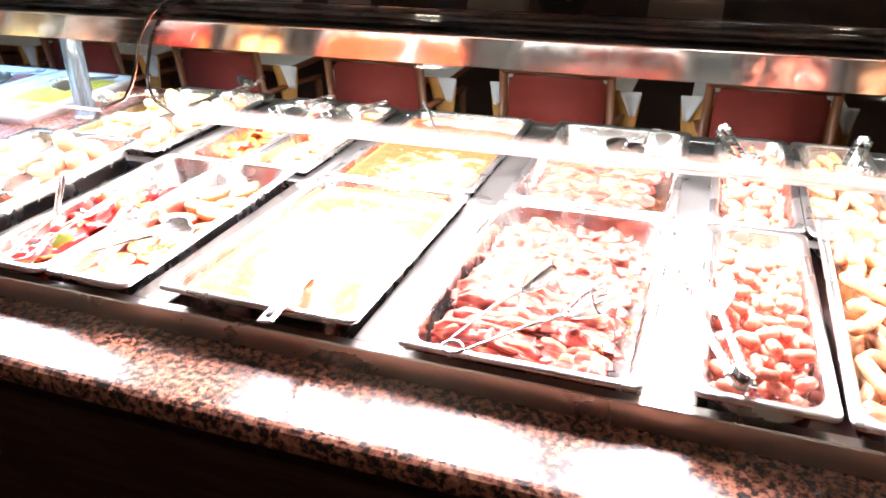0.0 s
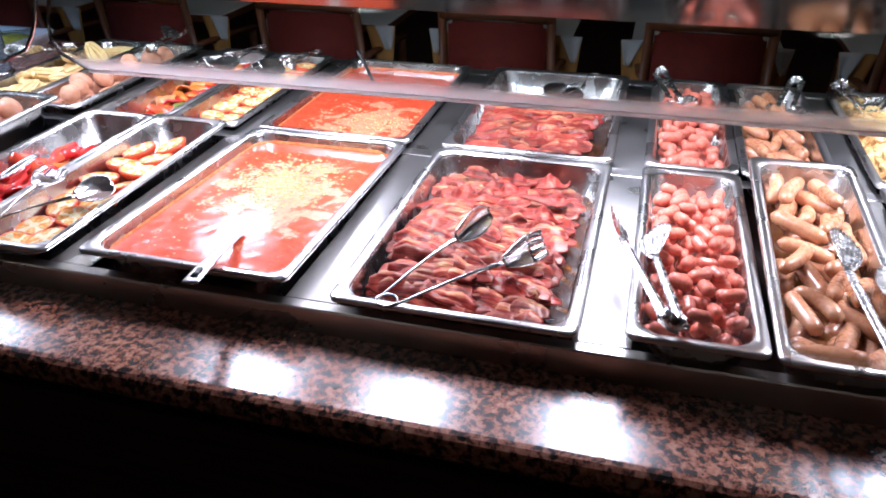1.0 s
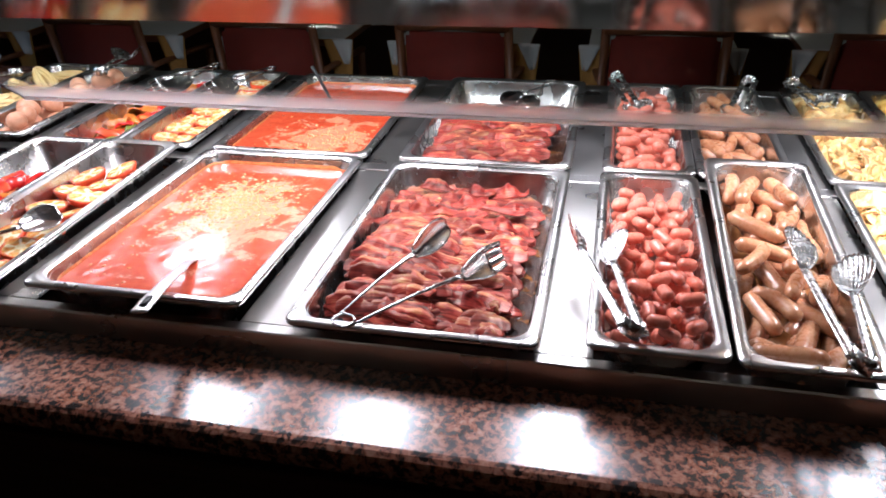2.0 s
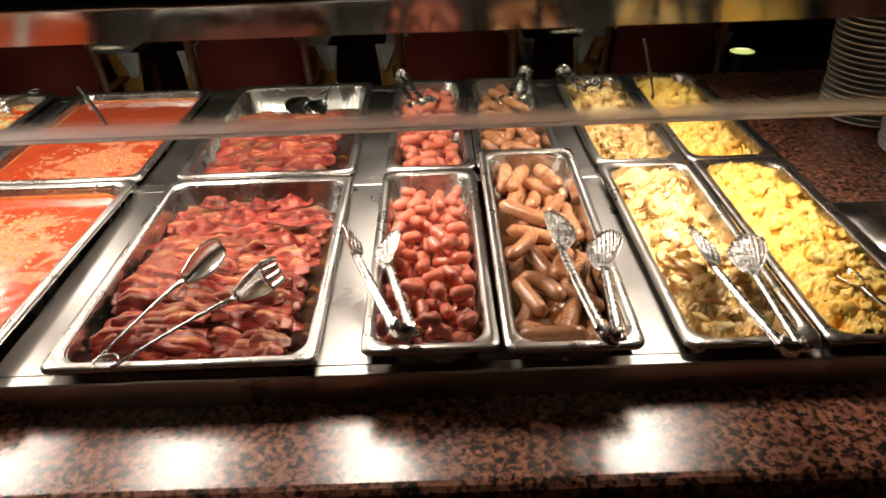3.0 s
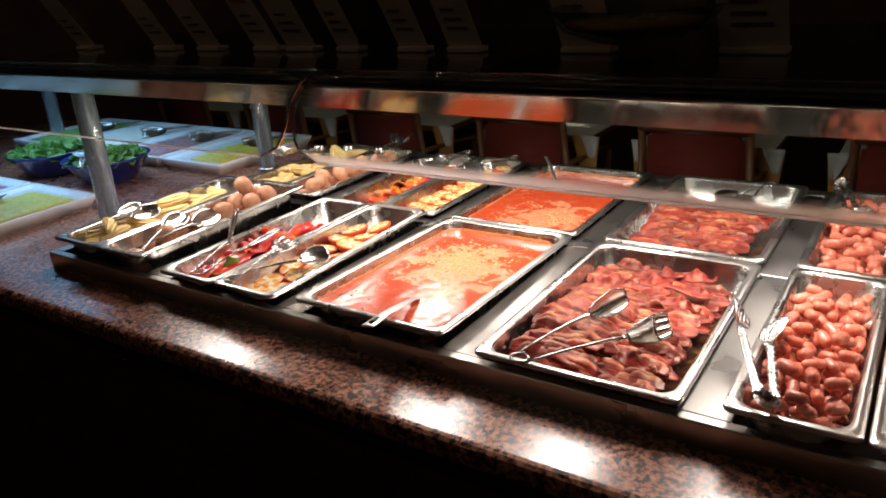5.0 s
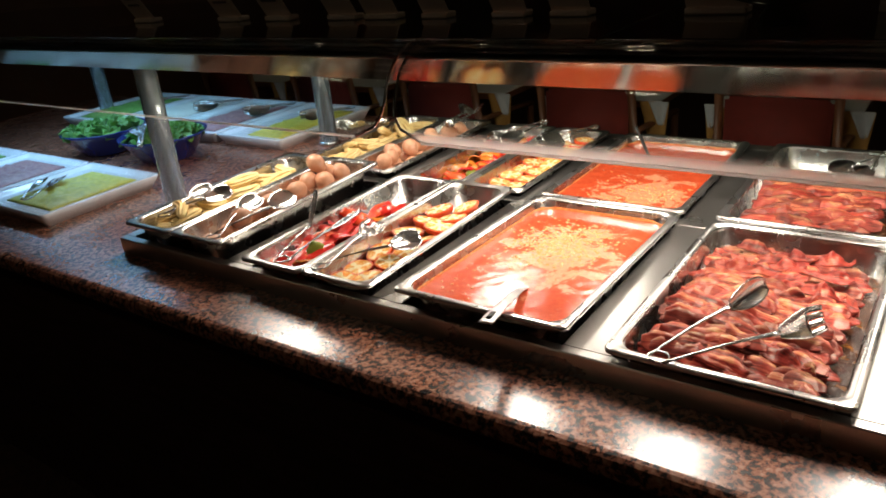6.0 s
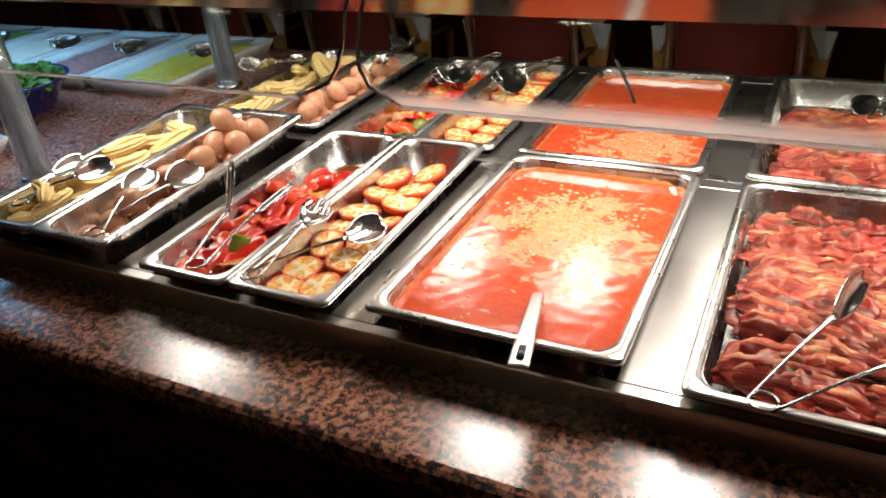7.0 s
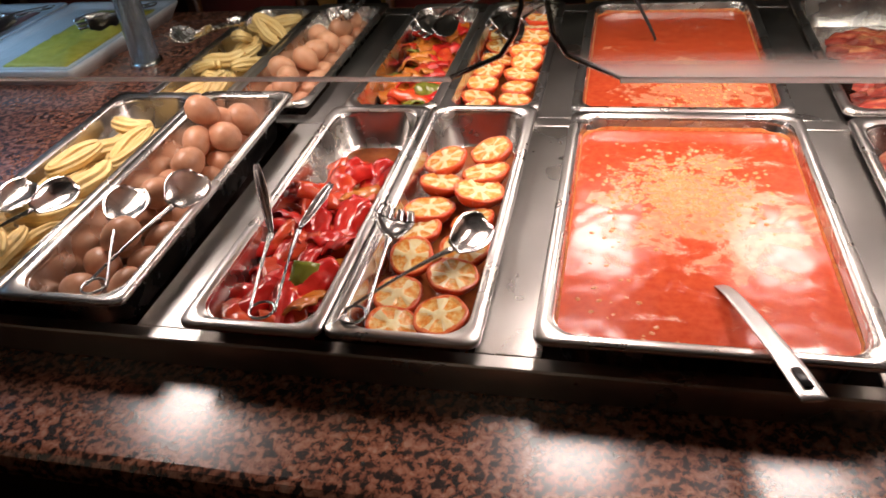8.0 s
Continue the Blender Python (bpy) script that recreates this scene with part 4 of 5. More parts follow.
# tomatoes
def tomato_half(seed):
    """A cut tomato: skin below; on the cut face a wall, seed chambers sunk in lobes, pale septa and core."""
    rnd = random.Random(seed)
    n, R, lobes, turn = 48, 0.0315, (5, 6, 4, 6, 5, 7)[seed % 6], rnd.uniform(0, 6)
    ang = [2 * math.pi * i / n for i in range(n)]
    wob = [1 + 0.05 * math.sin(2 * a + seed) + 0.025 * math.sin(lobes * a + turn) for a in ang]
    verts, faces, marks = [], [], []
    under = [(0.10, -0.020), (0.45, -0.0185), (0.75, -0.014), (0.93, -0.007), (1.0, -0.001), (0.985, 0.0012), (0.955, 0.0020)]
    over = [0.86, 0.80, 0.70, 0.58, 0.46, 0.36, 0.26, 0.12]

    def chamber(r, a):
        edge = math.cos(lobes * a + turn + 0.5 * math.sin(3 * a + seed))
        return 0.30 < r < 0.84 and edge > -0.35 - 0.3 * (r - 0.3)

    rings = [(r, lambda a, z=z: z) for r, z in under] + [(r, lambda a, r=r: 0.0022 + rnd.uniform(-0.0003, 0.0003) - (0.0016 if chamber(r, a) else 0)) for r in over]
    for r, z in rings:
        verts += [(R * r * w * math.cos(a), R * r * w * math.sin(a), z(a)) for a, w in zip(ang, wob)]
    for k in range(len(rings) - 1):
        for i in range(n):
            j = (i + 1) % n
            faces.append((k * n + i, k * n + j, (k + 1) * n + j, (k + 1) * n + i))
            r = (rings[k][0] + rings[k + 1][0]) / 2
            a = ang[i] + math.pi / n
            if k < len(under) - 1:
                marks.append(0)
            elif chamber(r, a):
                marks.append(2)
            else:
                marks.append(1 if r > 0.78 else 3)
    faces += [tuple(range(n))[::-1], tuple((len(rings) - 1) * n + i for i in range(n))]
    marks += [0, 3]
    me = mesh("tomato_half", verts, faces, SKIN_RED, TOMATO_WALL, TOMATO_GEL, TOMATO_CORE)
    me.polygons.foreach_set("material_index", marks)
    return me


TOMATO_MESHES = [tomato_half(k) for k in range(8)]


def tomato_rows(m, y0, y1, z0, z1, seed):
    rnd = random.Random(seed)
    y, k = y0, 0
    while y < y1:
        for side in (0, 1):
            t = (y - y0) / (y1 - y0)
            ob = new("tomato_half", rnd.choice(TOMATO_MESHES))
            s = rnd.uniform(0.92, 1.06)
            ob.matrix_world = m @ pose((0.052, 0.113)[side] + rnd.gauss(0, 0.003), y + (0.016 if side else 0) + rnd.gauss(0, 0.004), z0 + (z1 - z0) * t + 0.010 * side + rnd.uniform(0, 0.006),
                                       7 + rnd.gauss(0, 6), rnd.gauss(0, 6), rnd.uniform(0, 360)) @ Matrix.Scale(s, 4)
            tagged(ob, "grilled tomato half with its cut face up", "tomato", "tomato halves")
        y += 0.056
        k += 1


pool("pepper_oil", P_TOMATO, 0.164, 0.058, OIL, "orange tomato juice on the pan floor", "juice")
tomato_rows(P_TOMATO, 0.055, 0.43, -0.034, -0.018, 41)
pool("pepper_oil", Q_TOMATO, 0.164, 0.058, OIL, "orange tomato juice on the pan floor", "juice")
tomato_rows(Q_TOMATO, 0.055, 0.46, -0.030, -0.026, 42)


# peppers
def pepper_strip(seed):
    rnd = random.Random(seed)
    L, W, c, tw = rnd.uniform(0.055, 0.085), rnd.uniform(0.026, 0.042), rnd.uniform(0.2, 0.7), rnd.uniform(-0.4, 0.4)
    ph = rnd.uniform(0, 6)
    grid = []
    for i in range(16):
        u = i / 15 - 0.5
        wd = W * (1 - 2.2 * u ** 4) * (1 + 0.12 * math.sin(11 * u + ph))
        row = []
        for j in range(7):
            v = (j / 6 - 0.5) * 2
            y, z = v * wd / 2, -0.35 * wd * v * v * c * 1.6 + 0.0015 * math.sin(17 * u + 3 * v + ph)
            a = tw * u * 2
            row.append((u * L, y * math.cos(a) - z * math.sin(a) + 0.012 * c * math.sin(3 * u + ph), y * math.sin(a) + z * math.cos(a) - 0.10 * c * u * u * L * 4))
        grid.append(row)
    return sheet(grid, 0.0035)


PEP_MESHES = [mesh("pepper_strip", *pepper_strip(60 + k), PEPPERS[(0, 1, 1, 0, 1, 2, 0, 1, 0, 3)[k % 10]]) for k in range(20)]
PEP_MIXED = [mesh("pepper_strip", *pepper_strip(90 + k), PEPPERS[(0, 2, 1, 2, 3, 1, 2, 0)[k % 8]]) for k in range(16)]
pool("pepper_oil", P_PEPPER, 0.164, 0.060, OIL, "red oily pepper juice on the pan floor", "juice")
heap(60, 0.164, PEP_MESHES, P_PEPPER, 0.040, -0.058, 0.045, 0.375, 0.042, flat=0.15, tilt=17, along=(70, 45), seed=43, name="pepper_strip",
     tags=("glossy roasted red pepper strip", "pepper", "roasted pepper strips"), slope=lambda u, y: 0.020 + 0.006 * u)
pool("pepper_oil", Q_PEPPER, 0.164, 0.056, OIL, "red oily pepper juice on the pan floor", "juice")
heap(58, 0.164, PEP_MIXED, Q_PEPPER, 0.040, -0.056, 0.045, 0.47, 0.042, flat=0.17, tilt=17, along=(70, 45), seed=44, name="pepper_strip",
     tags=("glossy roasted pepper strip in red, orange or green", "pepper", "roasted pepper strips"), slope=lambda u, y: 0.014)

# boiled eggs
EGG = mesh("boiled_egg", *turned([(0.0215 * math.sin(math.pi * k / 14) * (1 + 0.10 * math.cos(math.pi * k / 14)) + 0.0002, -0.0275 * math.cos(math.pi * k / 14)) for k in range(15)], 20), EGG_SHELL)


def egg_heap(m, spots, seed):
    rnd = random.Random(seed)
    for x, y, z in spots:
        ob = new("boiled_egg", EGG)
        ob.matrix_world = m @ pose(x, y, z, 90 + rnd.gauss(0, 22), rnd.gauss(0, 20), rnd.uniform(0, 360)) @ Matrix.Scale(rnd.uniform(0.94, 1.04), 4)
        tagged(ob, "brown-shelled boiled egg in the pan", "egg", "boiled eggs")


rnd = random.Random(51)
low = [(0.052 + 0.054 * (k % 2) + rnd.gauss(0, 0.004), 0.065 + 0.0485 * (k // 2) + 0.012 * (k % 2), -0.042) for k in range(18)]
egg_heap(P_EGGS, low + [(0.080, 0.135, -0.008), (0.078, 0.23, -0.006), (0.085, 0.31, -0.006), (0.070, 0.365, -0.004), (0.105, 0.385, -0.005), (0.078, 0.425, 0.0), (0.112, 0.44, -0.004), (0.072, 0.40, 0.030)], 52)
egg_heap(Q_EGGS, [(x, y, -0.036) for x, y, _ in low] + [(0.078 + rnd.gauss(0, 0.015), 0.08 + 0.043 * k, -0.002) for k in range(9)], 53)


# pastries
def pastry(seed):
    """A piped pastry: a narrow ridged loop, or one ridged finger."""
    if seed % 3 == 2:
        r = 0.0135
        pts = [(0.080 * (t - 0.5), -0.012 * math.sin(math.pi * t), 0.003 * math.sin(2 * math.pi * t)) for t in np.linspace(0, 1, 18)]
    else:
        r, a0 = 0.0105, 0.036 + 0.005 * (seed % 3)
        pts = [(a0 * math.cos(a), (0.0115 + 0.003 * math.cos(a)) * math.sin(a), 0.004 * math.sin(a + seed)) for a in np.linspace(0.20, 6.05, 30)]
    n = len(pts)
    rad = [r * (0.5 + 0.5 * min(1, 5 * min(k, n - 1 - k) / n)) for k in range(n)]
    return tube(pts, rad, 56, star=0.13, lobes=8)


PASTRY_MESHES = [mesh("fried_pastry", *pastry(k), PASTRY) for k in range(6)]
PASTRY_TAGS = ("golden ridged fried pastry finger", "pastry", "fried pastries")
heap(19, 0.164, PASTRY_MESHES, P_PASTRY, 0.028, -0.048, 0.06, 0.46, 0.042, flat=0.45, tilt=8, along=(62, 40), seed=61, name="fried_pastry", tags=PASTRY_TAGS, half=0.028)
heap(24, 0.164, PASTRY_MESHES, Q_PASTRY, 0.028, -0.052, 0.05, 0.49, 0.036, flat=0.45, tilt=14, along=(80, 50), seed=62, name="fried_pastry", tags=PASTRY_TAGS, half=0.028)

# ---- serving tools ----


def scallop(neck, tip, face=(0, 0, 1), width=0.025, depth=0.010, ribs=9):
    """A fluted shell from its neck to its tip, hollow towards face, with ribs that fan out to a scalloped edge."""
    neck, tip = Vector(neck), Vector(tip)
    d = tip - neck
    L = d.length
    d.normalize()
    up = Vector(face)
    side = d.cross(up).normalized()
    up = side.cross(d).normalized()
    grid = []
    for i in range(73):
        u = -1 + 2 * i / 72
        rib = abs(math.cos(ribs * math.pi * u / 2))
        row = []
        for j in range(11):
            t = j / 10
            reach = L * (1.04 - 0.36 * u * u) * (0.96 + 0.04 * rib * t)
            half = width * (0.12 + 0.88 * math.sin(math.pi * (0.03 + 0.51 * t)) ** 0.75)
            bow = depth * (u * u - 0.55) * math.sin(math.pi * (0.12 + 0.70 * t)) + 0.0017 * (rib - 0.5) * min(1, 1.6 * t)
            row.append(neck + d * (reach * t) + side * (half * u) + up * bow)
        grid.append(row)
    return sheet(grid, 0.0012)


def spoon_head(neck, tip, face=(0, 0, 1), width=0.019, depth=0.008, slots=0):
    """A spoon bowl; slots: fork prongs cut into its end."""
    neck, tip = Vector(neck), Vector(tip)
    d = tip - neck
    L = d.length
    d.normalize()
    side = d.cross(Vector(face)).normalized()
    up = side.cross(d).normalized()

    def point(u, t):
        half = width * math.sqrt(max(0.0, math.sin(math.pi * (0.10 + (0.72 if slots else 0.875) * t) * 0.99))) * (0.55 + 0.45 * t)
        return neck + d * (L * t) + side * (half * u) + up * (depth * (u * u - 1) * math.sin(math.pi * (0.05 + 0.85 * t)))

    if not slots:
        return sheet([[point(-1 + i / 6, j / 14) for j in range(15)] for i in range(13)], 0.0013)
    pieces = [sheet([[point(-1 + i / 6, 0.70 * j / 9) for j in range(10)] for i in range(13)], 0.0013)]
    for k in range(slots):
        c = -1 + 2 * (k + 0.5) / slots
        h = 0.74 / slots
        pieces.append(sheet([[point(c + h * s, 0.69 + 0.31 * j / 6) for j in range(7)] for s in (-1, 0, 1)], 0.0013))
    return join(*pieces)


def shell_tongs(hinge, neck_a, tip_a, neck_b, tip_b, label, upward=1.5):
    """One-piece spring tongs with a shell on each arm, the shells facing each other; upward: how far they lie open to the sky."""
    t = thing("serving_tongs", hinge, label, "tongs", "serving tongs")
    h = Vector(hinge)
    d = ((Vector(neck_a) + Vector(neck_b)) / 2 - h).normalized()
    side = (Vector(neck_b) - Vector(neck_a)).normalized()
    wide = side.cross(d).normalized()
    for neck, tip, s in ((neck_a, tip_a, 1), (neck_b, tip_b, -1)):
        n = Vector(neck) + (Vector(tip) - Vector(neck)) * 0.08
        out = side * (-s * 0.010)
        face = side * s + Vector((0, -0.25 * upward, upward))
        line = bend([h + out * 1.2, h + (n - h) * 0.12 + out, h + (n - h) * 0.5 + out * 0.6, n + (Vector(tip) - n) * 0.06], 6)
        put("arm", tube(line, [0.0078 - 0.0024 * k / len(line) for k in range(len(line))], 12, 0.42, up=Vector((0, -0.3, 1))), TONG_STEEL, t)
        put("shell_head", scallop(n, tip, face), TONG_STEEL, t, "fluted shell-shaped head")
    arc = [[h + side * (0.0125 * math.cos(a)) - d * (0.010 * math.sin(a) - 0.006) + wide * w for w in (-0.0105, 0.0, 0.0105)] for a in np.linspace(-0.6, math.pi + 0.6, 15)]
    put("spring_bend", sheet(arc, 0.0018), TONG_STEEL, t, "wide bent spring end")
    return t


def scissor_tongs(ring, spoon_neck, spoon_tip, fork_neck, fork_tip, label, ring_r=0.014, prongs=4, width=0.029, face=(0.35, -0.6, 0.7)):
    """Wire tongs: a spoon and a fork joined by a wire ring."""
    t = thing("salad_tongs", ring, label, "tongs", "serving tongs")
    r = Vector(ring)
    loop = [r + Vector((ring_r * math.cos(a), ring_r * math.sin(a), 0.002)) for a in np.linspace(0, 2 * math.pi, 25)]
    put("wire_ring", tube(loop, 0.0017, 8), CHROME, t)
    for neck, tip, slots, name in ((spoon_neck, spoon_tip, 0, "spoon_head"), (fork_neck, fork_tip, prongs, "fork_head" if prongs else "spoon_head")):
        n = Vector(neck)
        side = (n - r).cross(Vector((0, 0, 1))).normalized()
        start = r + side * (ring_r if name == "fork_head" or tip == fork_tip else -ring_r)
        mid = start + (n - start) * 0.55 + Vector((0, 0, 0.003))
        put("wire_arm", tube(bend([start, mid, n], 8), [0.0020] * 8 + [0.0020 + 0.0018 * k / 8 for k in range(9)], 8), CHROME, t)
        put("joint_plate", tube([n - (n - mid).normalized() * 0.018, n - (n - mid).normalized() * 0.008, n], [0.003, 0.0052, 0.0045], 10, 0.5), CHROME, t)
        put(name, spoon_head(n, tip, face, width, slots=slots), CHROME, t)
    return t


shell_tongs((0.430, 0.006, 0.938), (0.362, 0.160, 0.950), (0.347, 0.236, 0.955), (0.405, 0.150, 0.935), (0.404, 0.232, 0.945), "chrome shell-ended serving tongs resting across the cocktail sausage pan", 0.75)
shell_tongs((0.657, -0.034, 0.952), (0.629, 0.137, 0.958), (0.640, 0.238, 0.965), (0.676, 0.092, 0.952), (0.697, 0.188, 0.960), "chrome shell-ended serving tongs lying on the sausage pan")
shell_tongs((0.852, -0.050, 0.938), (0.813, 0.096, 0.950), (0.819, 0.192, 0.958), (0.866, 0.092, 0.938), (0.884, 0.190, 0.945), "chrome shell-ended serving tongs lying on the potato pan")
scissor_tongs((0.080, 0.008, 0.906), (0.136, 0.150, 0.930), (0.166, 0.240, 0.930), (0.212, 0.112, 0.924), (0.256, 0.184, 0.922), "chrome spoon and fork salad tongs lying on the bacon", width=0.026, face=(0.9, -0.15, 0.42))
scissor_tongs((-0.574, 0.026, 0.912), (-0.488, 0.138, 0.925), (-0.458, 0.192, 0.930), (-0.562, 0.140, 0.935), (-0.567, 0.194, 0.940), "chrome spoon and fork tongs lying on the tomatoes")
scissor_tongs((-0.681, 0.030, 0.905), (-0.716, 0.150, 0.925), (-0.755, 0.222, 0.978), (-0.700, 0.190, 0.905), (-0.684, 0.278, 0.920), "chrome salad tongs standing open in the peppers", prongs=0, width=0.008)
scissor_tongs((-0.889, 0.035, 0.918), (-0.859, 0.178, 0.940), (-0.856, 0.244, 0.950), (-0.921, 0.142, 0.936), (-0.931, 0.207, 0.948), "chrome spoon tongs lying over the boiled eggs", prongs=0, width=0.036)
scissor_tongs((-1.085, 0.060, 0.930), (-1.038, 0.142, 0.948), (-1.015, 0.202, 0.955), (-1.088, 0.138, 0.948), (-1.084, 0.202, 0.955), "chrome spoon tongs lying over the pastries", prongs=0, width=0.028)

# bean ladle with a slotted flat handle
lad = thing("bean_ladle", (-0.151, -0.065, 0.94), "chrome slotted-handle ladle standing in the bean sauce", "ladle", "ladles")
line = bend([(-0.204, 0.160, 0.872), (-0.198, 0.130, 0.898), (-0.183, 0.072, 0.916), (-0.163, -0.010, 0.935), (-0.150, -0.068, 0.944)], 7)
put("handle", tube(line, [0.0052 + 0.0062 * min(1, k / 24) for k in range(len(line))], 12, 0.16), LADLE_STEEL, lad)
put("hanging_hole", tube([(-0.1585, -0.030, 0.9415), (-0.1525, -0.055, 0.9455)], [0.0042, 0.0042], 10, 0.30), BLACK_PLASTIC, lad, "dark hanging slot in the handle")
put("bowl", turned([(0.004, -0.02), (0.022, -0.016), (0.030, 0.0), (0.0285, 0.0), (0.02, -0.014)], 20, (-0.210, 0.185, 0.872)), CHROME, lad)


def stick_tool(name, points, r0, r1, mat, label, category):
    t = thing(name, points[-1], label, category)
    line = bend(points, 6)
    put("handle", tube(line, [r0 + (r1 - r0) * k / len(line) for k in range(len(line))], 8, 0.5), mat, t)
    put("bowl", spoon_head(Vector(points[0]), Vector(points[0]) + (Vector(points[0]) - Vector(points[1])).normalized() * 0.05), mat, t)
    return t


stick_tool("serving_spoon", [(0.997, 0.085, 0.925), (1.000, 0.050, 0.926), (1.005, -0.02, 0.936), (1.010, -0.093, 0.938)], 0.003, 0.0055, CHROME, "steel serving spoon stuck in the scrambled eggs", "spoon")
stick_tool("ladle", [(-0.255, 0.890, 0.885), (-0.262, 0.892, 0.900), (-0.285, 0.900, 0.940), (-0.302, 0.905, 0.968)], 0.004, 0.006, BLACK_PLASTIC, "dark-handled ladle standing in the bean sauce", "ladle")
stick_tool("serving_spoon", [(0.962, 0.925, 0.900), (0.955, 0.925, 0.930), (0.940, 0.920, 0.980), (0.926, 0.915, 1.025)], 0.004, 0.0065, BLACK_PLASTIC, "dark serving spoon upright in the scrambled eggs", "spoon")
shell_tongs((0.392, 1.050, 0.925), (0.425, 0.920, 0.900), (0.438, 0.855, 0.895), (0.440, 0.930, 0.905), (0.465, 0.865, 0.898), "chrome tongs lying in the far cocktail sausage pan")
shell_tongs((0.690, 1.050, 0.925), (0.640, 0.930, 0.902), (0.628, 0.865, 0.895), (0.668, 0.920, 0.905), (0.668, 0.850, 0.898), "chrome tongs lying in the far sausage pan")
scissor_tongs((0.245, 1.015, 0.915), (0.190, 0.950, 0.905), (0.150, 0.880, 0.905), (0.225, 0.930, 0.905), (0.200, 0.860, 0.905), "chrome salad tongs lying in the far bacon pan")
shell_tongs((0.775, 1.050, 0.925), (0.795, 0.985, 0.912), (0.810, 0.930, 0.905), (0.825, 0.995, 0.912), (0.845, 0.940, 0.905), "chrome tongs lying in the far potato pan")
scissor_tongs((-0.625, 1.030, 0.925), (-0.650, 0.950, 0.915), (-0.672, 0.870, 0.910), (-0.690, 0.950, 0.915), (-0.715, 0.880, 0.91), "chrome salad tongs lying in the far pepper pan")
scissor_tongs((-0.470, 1.035, 0.920), (-0.515, 0.930, 0.912), (-0.530, 0.850, 0.905), (-0.540, 0.960, 0.915), (-0.560, 0.880, 0.91), "chrome salad tongs lying in the far tomato pan")
shell_tongs((-0.870, 0.900, 0.940), (-0.880, 0.990, 0.945), (-0.905, 1.060, 0.955), (-0.850, 1.000, 0.945), (-0.860, 1.065, 0.955), "chrome shell tongs lying on the far egg pan")
shell_tongs((-1.110, 0.900, 0.930), (-1.160, 0.820, 0.940), (-1.175, 0.750, 0.950), (-1.130, 0.830, 0.940), (-1.140, 0.760, 0.95), "chrome shell tongs lying on the far pastry pan")

# ---- lamp canopy and glass guard ----
CX0, CX1 = -3.0, 1.34
CY0, CY1 = 0.165, 0.915
canopy = thing("lamp_canopy", (0, 0.54, 1.27), "long polished steel heat lamp canopy over the buffet", "lamp canopy")


def fascia(y_top, y_bot, z_top, z_bot, x0, x1, t=0.003):
    s = t if y_bot > y_top else -t
    return [(x, y, z) for x in (x0, x1) for y, z in ((y_top, z_top), (y_bot, z_bot), (y_bot + s, z_bot), (y_top + s, z_top))], \
        [(0, 1, 5, 4), (1, 2, 6, 5), (2, 3, 7, 6), (3, 0, 4, 7), (3, 2, 1, 0), (4, 5, 6, 7)]


put("front_fascia", fascia(CY0, CY0 + 0.0225, 1.272, 1.2305, CX0, CX1), MIRROR_STEEL, canopy, "mirror-polished slanted fascia", smooth=False)
put("back_fascia", fascia(CY1, CY1 - 0.0225, 1.272, 1.2305, CX0, CX1), MIRROR_STEEL, canopy, smooth=False)
put("soffit", box(CX0, CX1, CY0 + 0.01, CY1 - 0.01, 1.274, 1.278, 0), STEEL, canopy, smooth=False)
put("edge_rail", box(CX0, CX1, CY0 - 0.004, CY0 + 0.010, 1.2725, 1.279, 0.002), DARK_STEEL, canopy, smooth=False)
put("edge_rail", box(CX0, CX1, CY0 - 0.001, CY0 + 0.012, 1.283, 1.288, 0.002), DARK_STEEL, canopy, smooth=False)
put("edge_rail", box(CX0, CX1, CY0 + 0.002, CY0 + 0.014, 1.2915, 1.2965, 0.002), STEEL, canopy, smooth=False)
put("edge_rail", box(CX0, CX1, CY1 - 0.012, CY1 + 0.004, 1.279, 1.293, 0.002), STEEL, canopy, smooth=False)
shelf = thing("canopy_shelf", (0, 0.54, 1.299), "dark glossy glass shelf on top of the canopy", "shelf")
for x0, x1 in ((CX0, -1.52), (-1.517, -0.082), (-0.079, CX1)):
    put("glass_panel", box(x0, x1, CY0 + 0.016, CY1 - 0.016, 1.299, 1.305, 0.0015), SHELF_GLASS, shelf, smooth=False)
    put("edge_strip", box(x0, x1, CY0 + 0.003, CY0 + 0.0155, 1.2985, 1.3045, 0.0015), DARK_STEEL, shelf, "dark metal edge strip", smooth=False)
put("core_box", box(CX0 + 0.05, CX1 - 0.05, CY0 + 0.03, CY1 - 0.03, 1.279, 1.298, 0), DARK_STEEL, canopy, smooth=False)
for lx, ly in LAMPS:
    hl = thing("heat_lamp", (lx, ly, 1.274), "rectangular recessed halogen heat lamp under the canopy", "heat lamp", "heat lamps")
    ring = lofted(0.136, 0.258, [(0.0, 0.0, 0.01), (0.0, -0.016, 0.01), (0.003, -0.017, 0.01), (0.006, -0.002, 0.008)], 4, (False, False))
    put("reflector_frame", ([Vector(v) + Vector((lx - 0.068, ly - 0.129, 1.274)) for v in ring[0]], ring[1]), CHROME, hl)


def guard_profile(z0=1.170):
    """The curved guard's section: up, and back over to the canopy."""
    pts = [(0.040, z0), (0.047, z0 + 0.035), (0.062, z0 + 0.070)]
    for a in np.linspace(15, 88, 10):
        r = math.radians(a)
        pts.append((0.062 + 0.075 * (1 - math.cos(r)) + 0.02 * math.sin(r), z0 + 0.070 + 0.065 * math.sin(r)))
    return pts


